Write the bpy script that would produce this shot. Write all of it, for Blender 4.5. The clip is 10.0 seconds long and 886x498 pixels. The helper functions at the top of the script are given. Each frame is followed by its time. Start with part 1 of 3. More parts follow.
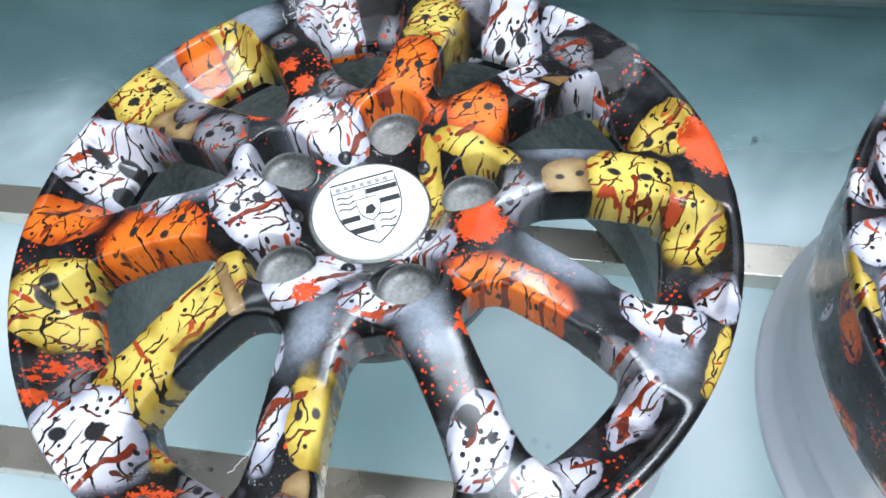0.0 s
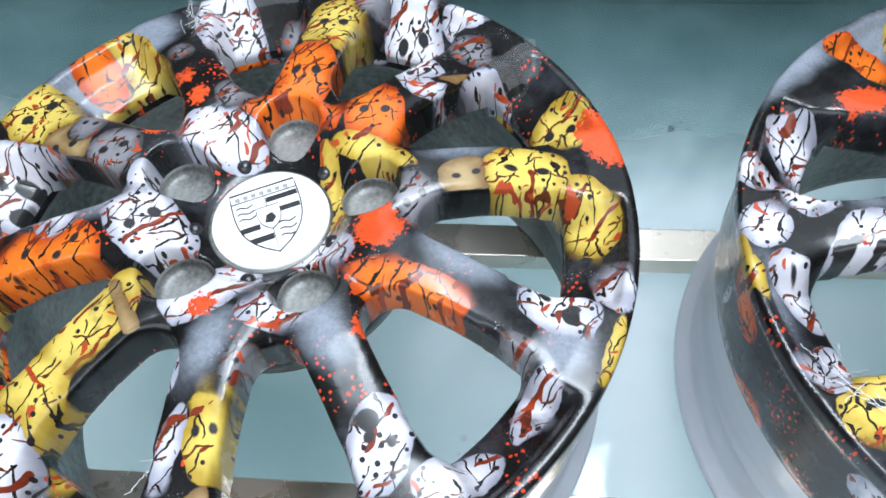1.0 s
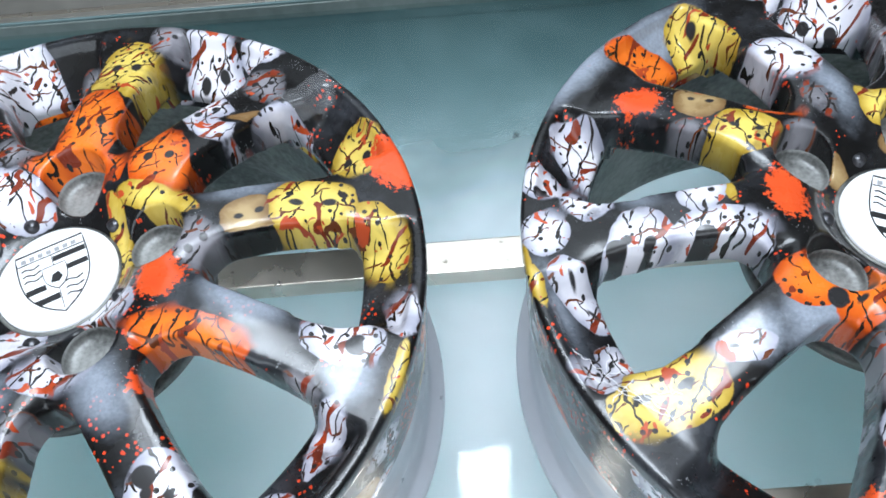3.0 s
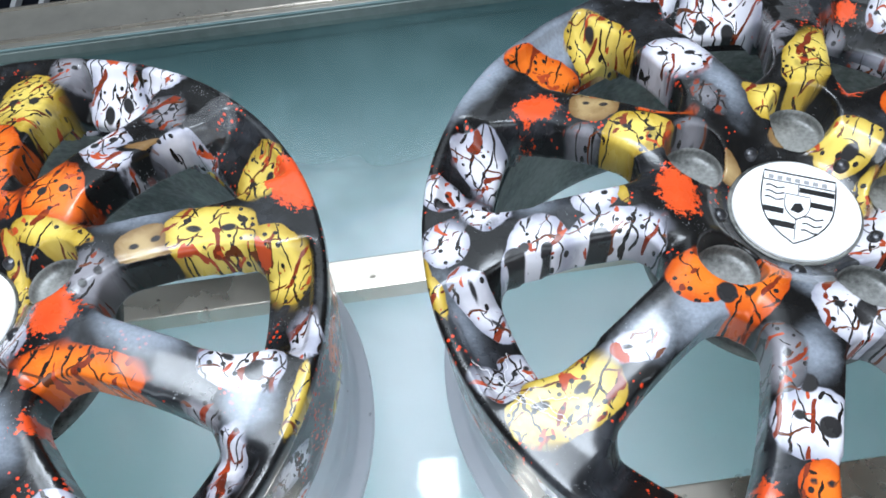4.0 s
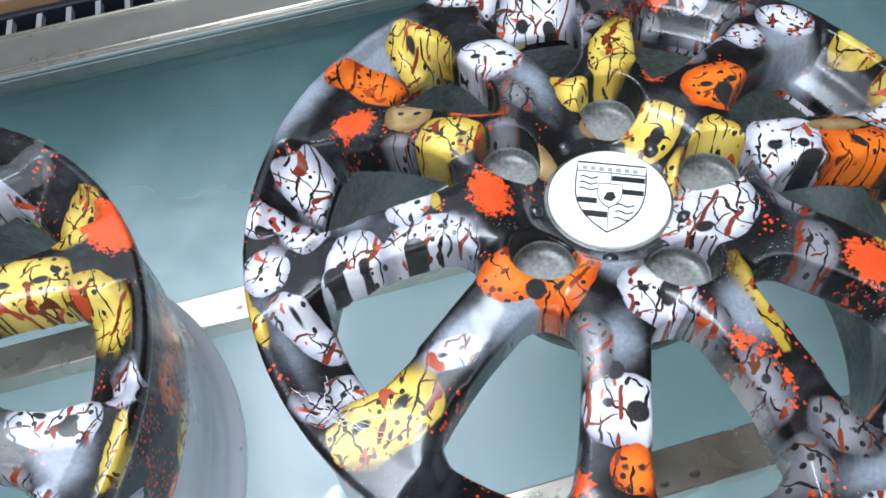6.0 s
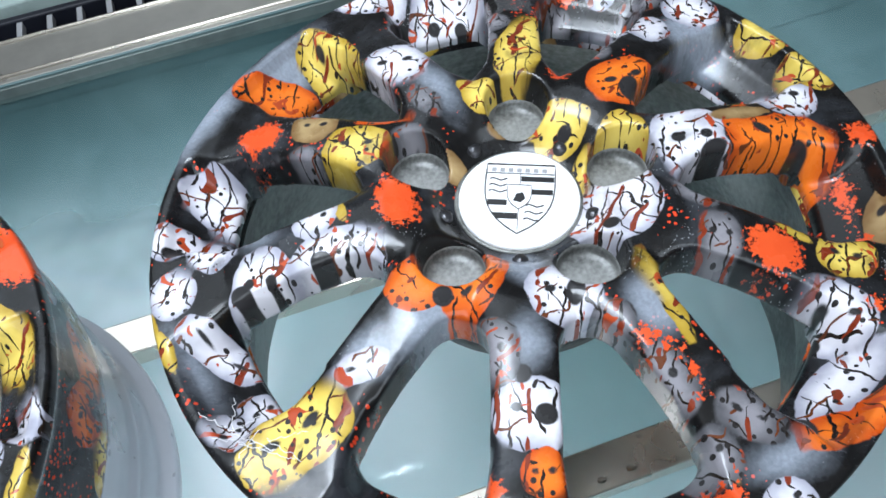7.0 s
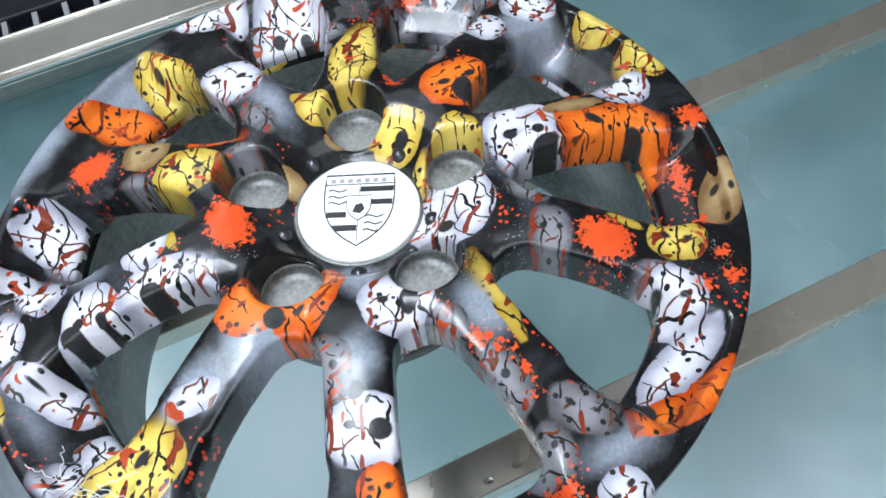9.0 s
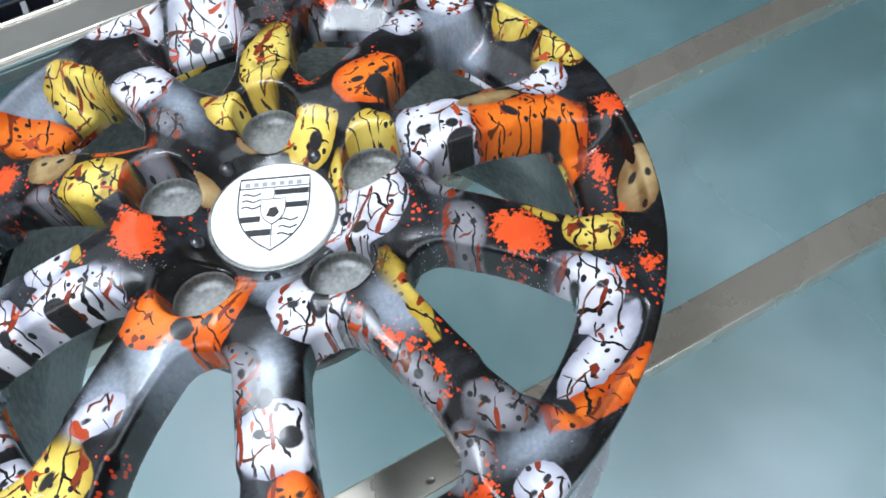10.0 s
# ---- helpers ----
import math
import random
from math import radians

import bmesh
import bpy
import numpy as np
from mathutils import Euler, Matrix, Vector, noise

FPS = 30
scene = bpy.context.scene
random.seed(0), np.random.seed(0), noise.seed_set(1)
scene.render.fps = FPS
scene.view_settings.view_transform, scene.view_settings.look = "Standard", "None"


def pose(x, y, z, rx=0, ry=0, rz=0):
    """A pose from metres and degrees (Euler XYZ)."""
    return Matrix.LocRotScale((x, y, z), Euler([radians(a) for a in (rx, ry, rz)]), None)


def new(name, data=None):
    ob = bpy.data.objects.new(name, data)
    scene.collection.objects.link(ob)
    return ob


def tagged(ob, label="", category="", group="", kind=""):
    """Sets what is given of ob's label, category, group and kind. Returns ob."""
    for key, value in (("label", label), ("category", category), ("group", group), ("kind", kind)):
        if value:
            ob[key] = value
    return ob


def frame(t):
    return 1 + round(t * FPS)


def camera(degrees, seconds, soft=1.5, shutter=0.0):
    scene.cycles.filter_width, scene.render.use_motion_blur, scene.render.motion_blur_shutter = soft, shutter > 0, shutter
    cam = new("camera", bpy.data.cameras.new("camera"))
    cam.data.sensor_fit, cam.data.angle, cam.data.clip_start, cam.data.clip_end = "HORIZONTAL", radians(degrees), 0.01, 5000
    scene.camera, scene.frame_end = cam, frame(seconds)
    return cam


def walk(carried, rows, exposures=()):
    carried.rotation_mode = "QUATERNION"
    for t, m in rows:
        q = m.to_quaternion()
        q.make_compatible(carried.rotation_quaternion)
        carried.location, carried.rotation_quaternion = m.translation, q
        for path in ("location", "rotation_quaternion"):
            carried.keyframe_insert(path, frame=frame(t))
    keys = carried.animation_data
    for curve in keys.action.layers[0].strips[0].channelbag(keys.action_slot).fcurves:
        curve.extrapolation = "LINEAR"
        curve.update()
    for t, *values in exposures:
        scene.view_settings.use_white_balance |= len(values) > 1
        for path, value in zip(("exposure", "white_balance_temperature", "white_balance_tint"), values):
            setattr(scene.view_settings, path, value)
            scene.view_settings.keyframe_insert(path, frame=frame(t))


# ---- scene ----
cam = camera(60.78, 10.0, soft=1.7)
PATH = [
    (0.0, 0.1297, -0.2950, 1.5711, 33.204, 4.211, 8.918),
    (0.5, 0.1486, -0.2902, 1.5693, 32.717, 3.461, 6.615),
    (1.0, 0.1704, -0.2882, 1.5692, 32.843, 3.575, 4.697),
    (1.5, 0.1954, -0.2841, 1.5677, 32.724, 3.772, 2.935),
    (2.0, 0.2244, -0.2790, 1.5706, 32.715, 3.469, 1.237),
    (2.5, 0.2516, -0.2757, 1.5737, 32.781, 3.438, -0.499),
    (4.0, 0.3272, -0.2746, 1.5726, 33.309, 3.854, -6.483),
    (4.5, 0.3518, -0.2745, 1.5697, 33.416, 3.989, -8.170),
    (5.0, 0.3751, -0.2774, 1.5684, 33.468, 4.326, -10.508),
    (6.5, 0.4308, -0.2842, 1.5639, 33.356, 4.130, -15.962),
    (7.0, 0.4521, -0.2867, 1.5605, 33.263, 4.265, -18.163),
    (7.5, 0.4703, -0.2907, 1.5578, 33.232, 4.222, -19.892),
    (8.0, 0.4876, -0.2952, 1.5575, 33.145, 4.143, -21.700),
    (8.5, 0.5023, -0.2989, 1.5556, 33.006, 4.126, -23.060),
    (9.0, 0.5219, -0.3037, 1.5530, 32.881, 4.005, -24.614),
    (9.5, 0.5394, -0.3086, 1.5502, 32.719, 3.972, -26.147),
    (10.0, 0.5571, -0.3153, 1.5442, 32.462, 3.847, -27.812),
]
walk(cam, [(t, pose(*p)) for t, *p in PATH], exposures=[(0.0, 0.09, 6050, 10), (10.0, 0.13, 6050, 10)])

# ---- light ----
H = 1.15  # height of the wheels' front rim plane over the floor
world = bpy.data.worlds.new("world")
scene.world = world
world.use_nodes = True
world.node_tree.nodes["Background"].inputs[0].default_value = (0.9, 0.92, 0.95, 1)
world.node_tree.nodes["Background"].inputs[1].default_value = 0.12
LAMPS = [(0.325, 0.10, 1.22, 0.26, 0.68, 17), (0.10, 0.10, 1.22, 0.035, 0.66, 2.6), (-0.02, 0.10, 1.22, 0.045, 0.70, 3.4)]  # x, y, height over the rims, width, length, watts
for lx, ly, lz, wide, deep, watts in LAMPS:
    data = bpy.data.lights.new("tube_light", "AREA")
    data.shape, data.size, data.size_y, data.energy, data.color = "RECTANGLE", wide, deep, watts, (0.89, 0.955, 1.0)
    ob = new("tube_light", data)
    ob.matrix_world = pose(lx, ly, H + lz)
# daylight through the skylight over the far side
SKY = (-1.0, 0.95, 0.75, 2.1)  # x0, x1, y0, y1
data = bpy.data.lights.new("skylight_daylight", "AREA")
data.shape, data.size, data.size_y, data.energy, data.color = "RECTANGLE", SKY[1] - SKY[0], SKY[3] - SKY[2], 13, (0.88, 0.96, 1.0)
ob = new("skylight_daylight", data)
ob.matrix_world = pose((SKY[0] + SKY[1]) / 2, (SKY[2] + SKY[3]) / 2, 2.885)
# fill light added from the front, in an unseen opening behind the camera
FRONT_OPENING = (-1.2, 1.6, 1.35, 2.75, -1.75)  # x0, x1, z0, z1, y
data = bpy.data.lights.new("front_fill", "AREA")
data.shape, data.size, data.size_y, data.energy, data.color = "RECTANGLE", FRONT_OPENING[1] - FRONT_OPENING[0] - 0.1, FRONT_OPENING[3] - FRONT_OPENING[2] - 0.1, 42, (0.90, 0.97, 1.0)
ob = new("front_fill", data)
ob.matrix_world = pose((FRONT_OPENING[0] + FRONT_OPENING[1]) / 2, FRONT_OPENING[4] - 0.03, (FRONT_OPENING[2] + FRONT_OPENING[3]) / 2, 90, 0, 0)


# ---- materials ----
def material(name, rough=0.5, metal=0.0, spec=0.5):
    m = bpy.data.materials.new(name)
    m.use_nodes = True
    b = m.node_tree.nodes["Principled BSDF"]
    b.inputs["Roughness"].default_value = rough
    b.inputs["Metallic"].default_value = metal
    b.inputs["Specular IOR Level"].default_value = spec
    return m, m.node_tree, b


def node(nt, kind, **settings):
    n = nt.nodes.new(kind)
    for key, value in settings.items():
        if key == "op":
            n.operation = value
        elif key == "blend":
            n.data_type, n.blend_type = "RGBA", value
        elif key == "attr":
            n.attribute_name = value
    return n


def put(nt, socket, value):
    if isinstance(value, bpy.types.NodeSocket):
        nt.links.new(value, socket)
    elif isinstance(value, (tuple, list)) and len(value) == 3 and socket.type == "RGBA":
        socket.default_value = (*value, 1)
    else:
        socket.default_value = value


def calc(nt, op, a, b=0.0, c=0.0):
    n = node(nt, "ShaderNodeMath", op=op)
    for s, v in zip(n.inputs, (a, b, c)):
        put(nt, s, v)
    return n.outputs[0]


def mixed(nt, fac, a, b, blend="MIX"):
    n = node(nt, "ShaderNodeMix", blend=blend)
    put(nt, n.inputs["Factor"], fac)
    put(nt, n.inputs[6], a)
    put(nt, n.inputs[7], b)
    return n.outputs[2]


def ramp(nt, value, lo, hi, a=0.0, b=1.0):
    n = node(nt, "ShaderNodeMapRange")
    n.interpolation_type = "SMOOTHSTEP"
    for s, v in zip(n.inputs, (value, lo, hi, a, b)):
        put(nt, s, v)
    return n.outputs[0]


def coords(nt, scale=(1, 1, 1), turn=0.0):
    tc, mp = node(nt, "ShaderNodeTexCoord"), node(nt, "ShaderNodeMapping")
    nt.links.new(tc.outputs["Object"], mp.inputs[0])
    mp.inputs["Scale"].default_value = scale
    mp.inputs["Rotation"].default_value = (0, 0, radians(turn))
    return mp.outputs[0]


def grain(nt, vec, scale, detail=4.0, rough=0.55, warp=0.0):
    n = node(nt, "ShaderNodeTexNoise")
    put(nt, n.inputs["Vector"], vec)
    for key, v in (("Scale", scale), ("Detail", detail), ("Roughness", rough), ("Distortion", warp)):
        n.inputs[key].default_value = v
    return n.outputs["Fac"]


def bump(nt, b, height, strength, distance=0.001):
    n = node(nt, "ShaderNodeBump")
    put(nt, n.inputs["Height"], height)
    n.inputs["Strength"].default_value, n.inputs["Distance"].default_value = strength, distance
    nt.links.new(n.outputs[0], b.inputs["Normal"])


def plain(name, colour, rough=0.5, metal=0.0, vary=0.12, scale=30.0, relief=0.15, spec=0.5):
    """A surface of one colour with blotches, fine grain and slight relief."""
    m, nt, b = material(name, rough, metal, spec)
    vec = coords(nt)
    big, fine = grain(nt, vec, scale * 0.2), grain(nt, vec, scale * 4, 6)
    tone = calc(nt, "ADD", calc(nt, "MULTIPLY", big, 0.7), calc(nt, "MULTIPLY", fine, 0.3))
    dark, light = tuple(v * (1 - 2 * vary) for v in colour), tuple(min(1, v * (1 + 2 * vary)) for v in colour)
    put(nt, b.inputs["Base Color"], mixed(nt, ramp(nt, tone, 0.3, 0.7), dark, light))
    put(nt, b.inputs["Roughness"], ramp(nt, tone, 0.3, 0.7, max(0.03, rough - 0.08), min(1, rough + 0.08)))
    bump(nt, b, fine, relief)
    return m


def make_print(name, zscale):
    """Water-transfer print under clear coat: dark ground, pale, yellow and orange patches, splashes, drips and dots."""
    m, nt, b = material(name, 0.3, 0.0, 0.16)
    flat = coords(nt, (1, 1, zscale))
    wob = calc(nt, "MULTIPLY", calc(nt, "SUBTRACT", grain(nt, flat, 48, 5, 0.5), 0.5), 0.008)
    rag = calc(nt, "MULTIPLY", calc(nt, "SUBTRACT", grain(nt, flat, 260, 5, 0.7), 0.5), 0.03)

    def inside(attr, edge=0.0005, shift=None, soft=None):
        at = node(nt, "ShaderNodeAttribute", attr=attr)
        v = at.outputs["Fac"]
        if shift is not None:
            v = calc(nt, "ADD", v, shift)
        if soft is None:
            return ramp(nt, v, edge, -edge), at.outputs["Fac"]
        return ramp(nt, v, soft, calc(nt, "MULTIPLY", soft, -1.0)), at.outputs["Fac"]

    cloud = grain(nt, flat, 16, 5, 0.6, 0.4)
    base = mixed(nt, ramp(nt, cloud, 0.48, 0.80), (0.006, 0.0058, 0.006), (0.052, 0.056, 0.066))
    fine = grain(nt, flat, 400, 4)
    base = mixed(nt, ramp(nt, fine, 0.45, 0.75, 0, 0.35), base, (0.012, 0.012, 0.013))
    star = node(nt, "ShaderNodeTexVoronoi")
    put(nt, star.inputs["Vector"], flat)
    star.inputs["Scale"].default_value = 520
    base = mixed(nt, calc(nt, "LESS_THAN", star.outputs["Distance"], calc(nt, "MULTIPLY", ramp(nt, grain(nt, flat, 30, 2), 0.5, 0.7), 0.2)), base, (0.35, 0.36, 0.38))
    # fine spray of red specks over the ground
    vor = node(nt, "ShaderNodeTexVoronoi")
    put(nt, vor.inputs["Vector"], flat)
    vor.inputs["Scale"].default_value = 250
    where = ramp(nt, grain(nt, flat, 20, 2), 0.50, 0.64)
    size = calc(nt, "MULTIPLY", where, 0.30)
    speck = calc(nt, "LESS_THAN", vor.outputs["Distance"], size)
    base = mixed(nt, speck, base, (0.55, 0.05, 0.015))

    # grey print mist that also carries the spokes' soft sheen, painted into the colour
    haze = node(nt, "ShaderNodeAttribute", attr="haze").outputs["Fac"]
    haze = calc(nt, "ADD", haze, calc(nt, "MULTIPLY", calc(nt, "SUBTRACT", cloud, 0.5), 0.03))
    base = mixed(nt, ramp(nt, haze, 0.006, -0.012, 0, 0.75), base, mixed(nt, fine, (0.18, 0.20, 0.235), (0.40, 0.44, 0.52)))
    ghost, ghost_d = inside("ghost", 0.0012, wob)
    airy = ramp(nt, grain(nt, flat, 27, 2), 0.52, 0.68, 0.0004, 0.0065)
    bone, bone_d = inside("bone", shift=wob, soft=airy)
    yellow, yellow_d = inside("yellow", shift=wob, soft=airy)
    orange, orange_d = inside("orange", shift=wob, soft=airy)
    tan, tan_d = inside("tan", shift=wob)
    splash, _ = inside("splash", 0.0004, rag)
    hole, _ = inside("hole", 0.0006, calc(nt, "MULTIPLY", wob, 0.25))
    tint = grain(nt, flat, 45, 3)
    col = base
    for mask, dist, rim, body in (
        (ghost, ghost_d, (0.05, 0.05, 0.056), (0.22, 0.21, 0.23)),
        (bone, bone_d, (0.28, 0.28, 0.34), (0.67, 0.65, 0.70)),
        (yellow, yellow_d, (0.34, 0.22, 0.025), (0.66, 0.50, 0.11)),
        (orange, orange_d, (0.42, 0.055, 0.006), (0.72, 0.16, 0.016)),
        (tan, tan_d, (0.16, 0.09, 0.035), (0.38, 0.27, 0.13)),
    ):
        shade = mixed(nt, ramp(nt, calc(nt, "ADD", dist, calc(nt, "MULTIPLY", tint, 0.016)), 0.010, -0.003), rim, body)
        col = mixed(nt, mask, col, shade)
    patch = calc(nt, "MAXIMUM", calc(nt, "MAXIMUM", calc(nt, "MAXIMUM", bone, yellow), orange), ghost)
    # drips: thin dark runs and broader red ones down the patches, broken off unevenly
    for turn, scale, warp, cut, colour, seed in (
        (28, 30, 4.5, 0.955, (0.012, 0.009, 0.008), 0.0),
        (-20, 22, 6.0, 0.975, (0.014, 0.010, 0.008), 3.0),
        (40, 12, 5.5, 0.95, (0.17, 0.026, 0.010), 7.0),
        (75, 19, 7.0, 0.975, (0.10, 0.028, 0.010), 11.0),
    ):
        n = node(nt, "ShaderNodeTexWave")
        put(nt, n.inputs["Vector"], coords(nt, (1, 1, zscale), turn))
        for key, v in (("Scale", scale), ("Distortion", warp), ("Detail", 2.5), ("Detail Scale", 1.6), ("Detail Roughness", 0.6), ("Phase Offset", seed)):
            n.inputs[key].default_value = v
        gate = ramp(nt, grain(nt, flat, 34 + 3 * seed, 2), 0.44, 0.56, 1.02, cut)
        line = calc(nt, "GREATER_THAN", n.outputs["Fac"], gate)
        col = mixed(nt, calc(nt, "MULTIPLY", line, patch), col, colour)
    # dark clouds of the ground colour sprayed over the patches
    smoke = ramp(nt, grain(nt, flat, 30, 4, 0.55, 0.4), 0.58, 0.78, 0, 0.8)
    col = mixed(nt, calc(nt, "MULTIPLY", smoke, patch), col, base)
    # blots of dark red on the patches
    blot = ramp(nt, grain(nt, flat, 62, 2.5, 0.5, 0.9), 0.655, 0.662)
    col = mixed(nt, calc(nt, "MULTIPLY", blot, patch), col, mixed(nt, tint, (0.22, 0.02, 0.008), (0.52, 0.09, 0.025)))
    # small round holes of the printed masks
    dots = node(nt, "ShaderNodeTexVoronoi")
    put(nt, dots.inputs["Vector"], flat)
    dots.inputs["Scale"].default_value = 125
    dots.inputs["Randomness"].default_value = 0.45
    some = node(nt, "ShaderNodeSeparateColor")
    nt.links.new(dots.outputs["Color"], some.inputs[0])
    dot = calc(nt, "MULTIPLY", calc(nt, "LESS_THAN", dots.outputs["Distance"], 0.21), calc(nt, "GREATER_THAN", some.outputs[0], 0.25))
    col = mixed(nt, calc(nt, "MULTIPLY", dot, patch), col, (0.018, 0.016, 0.016))
    col = mixed(nt, splash, col, mixed(nt, tint, (0.54, 0.045, 0.010), (0.68, 0.10, 0.024)))
    col = mixed(nt, hole, col, (0.022, 0.021, 0.022))
    # where the film stopped, the bare silver lacquer shows
    bare, _ = inside("bare", 0.0008)
    col = mixed(nt, bare, col, (0.47, 0.49, 0.53))
    put(nt, b.inputs["Base Color"], col)
    put(nt, b.inputs["Roughness"], ramp(nt, grain(nt, flat, 60, 4), 0.3, 0.7, 0.22, 0.36))
    b.inputs["Coat Weight"].default_value, b.inputs["Coat Roughness"].default_value = 0.4, 0.15
    bump(nt, b, grain(nt, flat, 700, 3), 0.06)
    return m


PRINT = make_print("printed_film", 0.35)
PRINT_SIDE = make_print("printed_film_on_barrel", 1.0)
SILVER = plain("silver_lacquer", (0.47, 0.49, 0.53), 0.3, 0.3, 0.03, 12, 0.02)
RAW = plain("grey_primer", (0.13, 0.132, 0.125), 0.34, 0.3, 0.48, 55, 0.2)
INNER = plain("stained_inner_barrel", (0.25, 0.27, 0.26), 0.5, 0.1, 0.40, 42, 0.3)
SEAT = plain("bare_bolt_seat", (0.17, 0.172, 0.165), 0.42, 0.1, 0.40, 90, 0.15)
WHITE = plain("white_cap_paint", (0.86, 0.86, 0.87), 0.3, 0.0, 0.01)
BLACK = plain("black_ink", (0.012, 0.012, 0.013), 0.4, 0.0, 0.05)


def make_steel():
    """Smooth stainless steel with dull water marks and fine scratches."""
    m, nt, b = material("stainless_steel", 0.22, 0.85)
    vec = coords(nt)
    marks, fine = grain(nt, vec, 11, 3, 0.5), grain(nt, vec, 260, 3)
    put(nt, b.inputs["Base Color"], mixed(nt, ramp(nt, marks, 0.4, 0.7), (0.78, 0.72, 0.63), (0.66, 0.60, 0.52)))
    put(nt, b.inputs["Roughness"], calc(nt, "ADD", ramp(nt, marks, 0.45, 0.6, 0.2, 0.34), calc(nt, "MULTIPLY", fine, 0.06)))
    bump(nt, b, fine, 0.02)
    return m


STEEL = make_steel()
RIM_STEEL = plain("dull_rim_steel", (0.40, 0.385, 0.35), 0.32, 0.7, 0.08, 9, 0.03)
DARKBOLT = plain("dark_bolt", (0.05, 0.05, 0.055), 0.3, 0.6, 0.1)


def make_water():
    """Water, paler and less clear round the wheels; both fade in ragged clouds towards the far side and +x."""
    m, nt, b = material("tank_water", 0.02, 0.0, 0.5)
    vec = coords(nt)
    sep = node(nt, "ShaderNodeSeparateXYZ")
    nt.links.new(vec, sep.inputs[0])
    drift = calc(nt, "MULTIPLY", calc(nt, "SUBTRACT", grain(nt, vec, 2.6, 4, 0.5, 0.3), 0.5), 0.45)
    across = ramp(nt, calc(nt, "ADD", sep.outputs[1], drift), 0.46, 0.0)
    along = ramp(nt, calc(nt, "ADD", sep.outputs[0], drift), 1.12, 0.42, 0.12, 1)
    near_pale = calc(nt, "MULTIPLY", across, along)
    # tint of the clear part, darker towards the far side
    near_tint = ramp(nt, calc(nt, "ADD", sep.outputs[1], calc(nt, "MULTIPLY", drift, 0.6)), 0.60, 0.12)
    clear = mixed(nt, near_tint, (0.50, 0.61, 0.61), (0.64, 0.77, 0.80))
    put(nt, b.inputs["Base Color"], mixed(nt, near_pale, clear, (0.80, 0.93, 0.97)))
    b.inputs["Subsurface Weight"].default_value = 1.0
    b.inputs["Subsurface Radius"].default_value = (0.7, 1.0, 1.0)
    b.inputs["Subsurface Scale"].default_value = 0.6
    b.subsurface_method = "BURLEY"
    put(nt, b.inputs["Transmission Weight"], ramp(nt, near_pale, 0, 1, 1.0, 0.12))
    b.inputs["IOR"].default_value = 1.33
    bump(nt, b, grain(nt, vec, 7, 3, 0.5, 0.6), 0.15, 0.01)
    return m


def make_liner():
    """Teal plastic tank lining with soft creases and pale residue."""
    m, nt, b = material("teal_liner", 0.55, 0.0, 0.3)
    vec = coords(nt)
    tone, crease = grain(nt, vec, 3.0, 6, 0.6, 0.8), grain(nt, vec, 7, 4, 0.55, 0.4)
    col = mixed(nt, ramp(nt, tone, 0.3, 0.7), (0.105, 0.168, 0.172), (0.175, 0.25, 0.255))
    put(nt, b.inputs["Base Color"], mixed(nt, ramp(nt, crease, 0.55, 0.75, 0, 0.3), col, (0.26, 0.35, 0.36)))
    bump(nt, b, crease, 0.3, 0.006)
    return m


LINER = make_liner()
SKIRT = plain("scaled_rim_skirt", (0.19, 0.22, 0.21), 0.5, 0.2, 0.15, 14, 0.1)
WATER = make_water()


# ---- building helpers ----
def mesh_object(name, bm, mat, parent=None, label="", smooth=False):
    me = bpy.data.meshes.new(name)
    bm.normal_update()
    bm.to_mesh(me)
    bm.free()
    if smooth:
        me.polygons.foreach_set("use_smooth", [True] * len(me.polygons))
    me.materials.append(mat)
    ob = new(name, me)
    if parent:
        ob.parent = parent
    if label:
        ob["label"] = label
    return ob


def part(name, bm, mat, parent, label="", smooth=False):
    return mesh_object(name, bm, mat, parent, label, smooth)


def box(x0, y0, z0, x1, y1, z1, bevel=0.0, segs=2):
    bm = bmesh.new()
    bmesh.ops.create_cube(bm, size=1, matrix=Matrix.LocRotScale(((x0 + x1) / 2, (y0 + y1) / 2, (z0 + z1) / 2), None, (x1 - x0, y1 - y0, z1 - z0)))
    if bevel:
        bmesh.ops.bevel(bm, geom=bm.edges[:], offset=bevel, segments=segs, profile=0.5, affect="EDGES")
    return bm


def lathe(profile, steps=144, start=0.0):
    """A surface turned round z from (r, z) points."""
    bm = bmesh.new()
    rings = []
    for k in range(steps):
        a = 2 * math.pi * k / steps + start
        rings.append([bm.verts.new((r * math.cos(a), r * math.sin(a), z)) for r, z in profile])
    for k in range(steps):
        p, q = rings[k], rings[(k + 1) % steps]
        for i in range(len(profile) - 1):
            bm.faces.new((p[i], q[i], q[i + 1], p[i + 1]))
    return bm


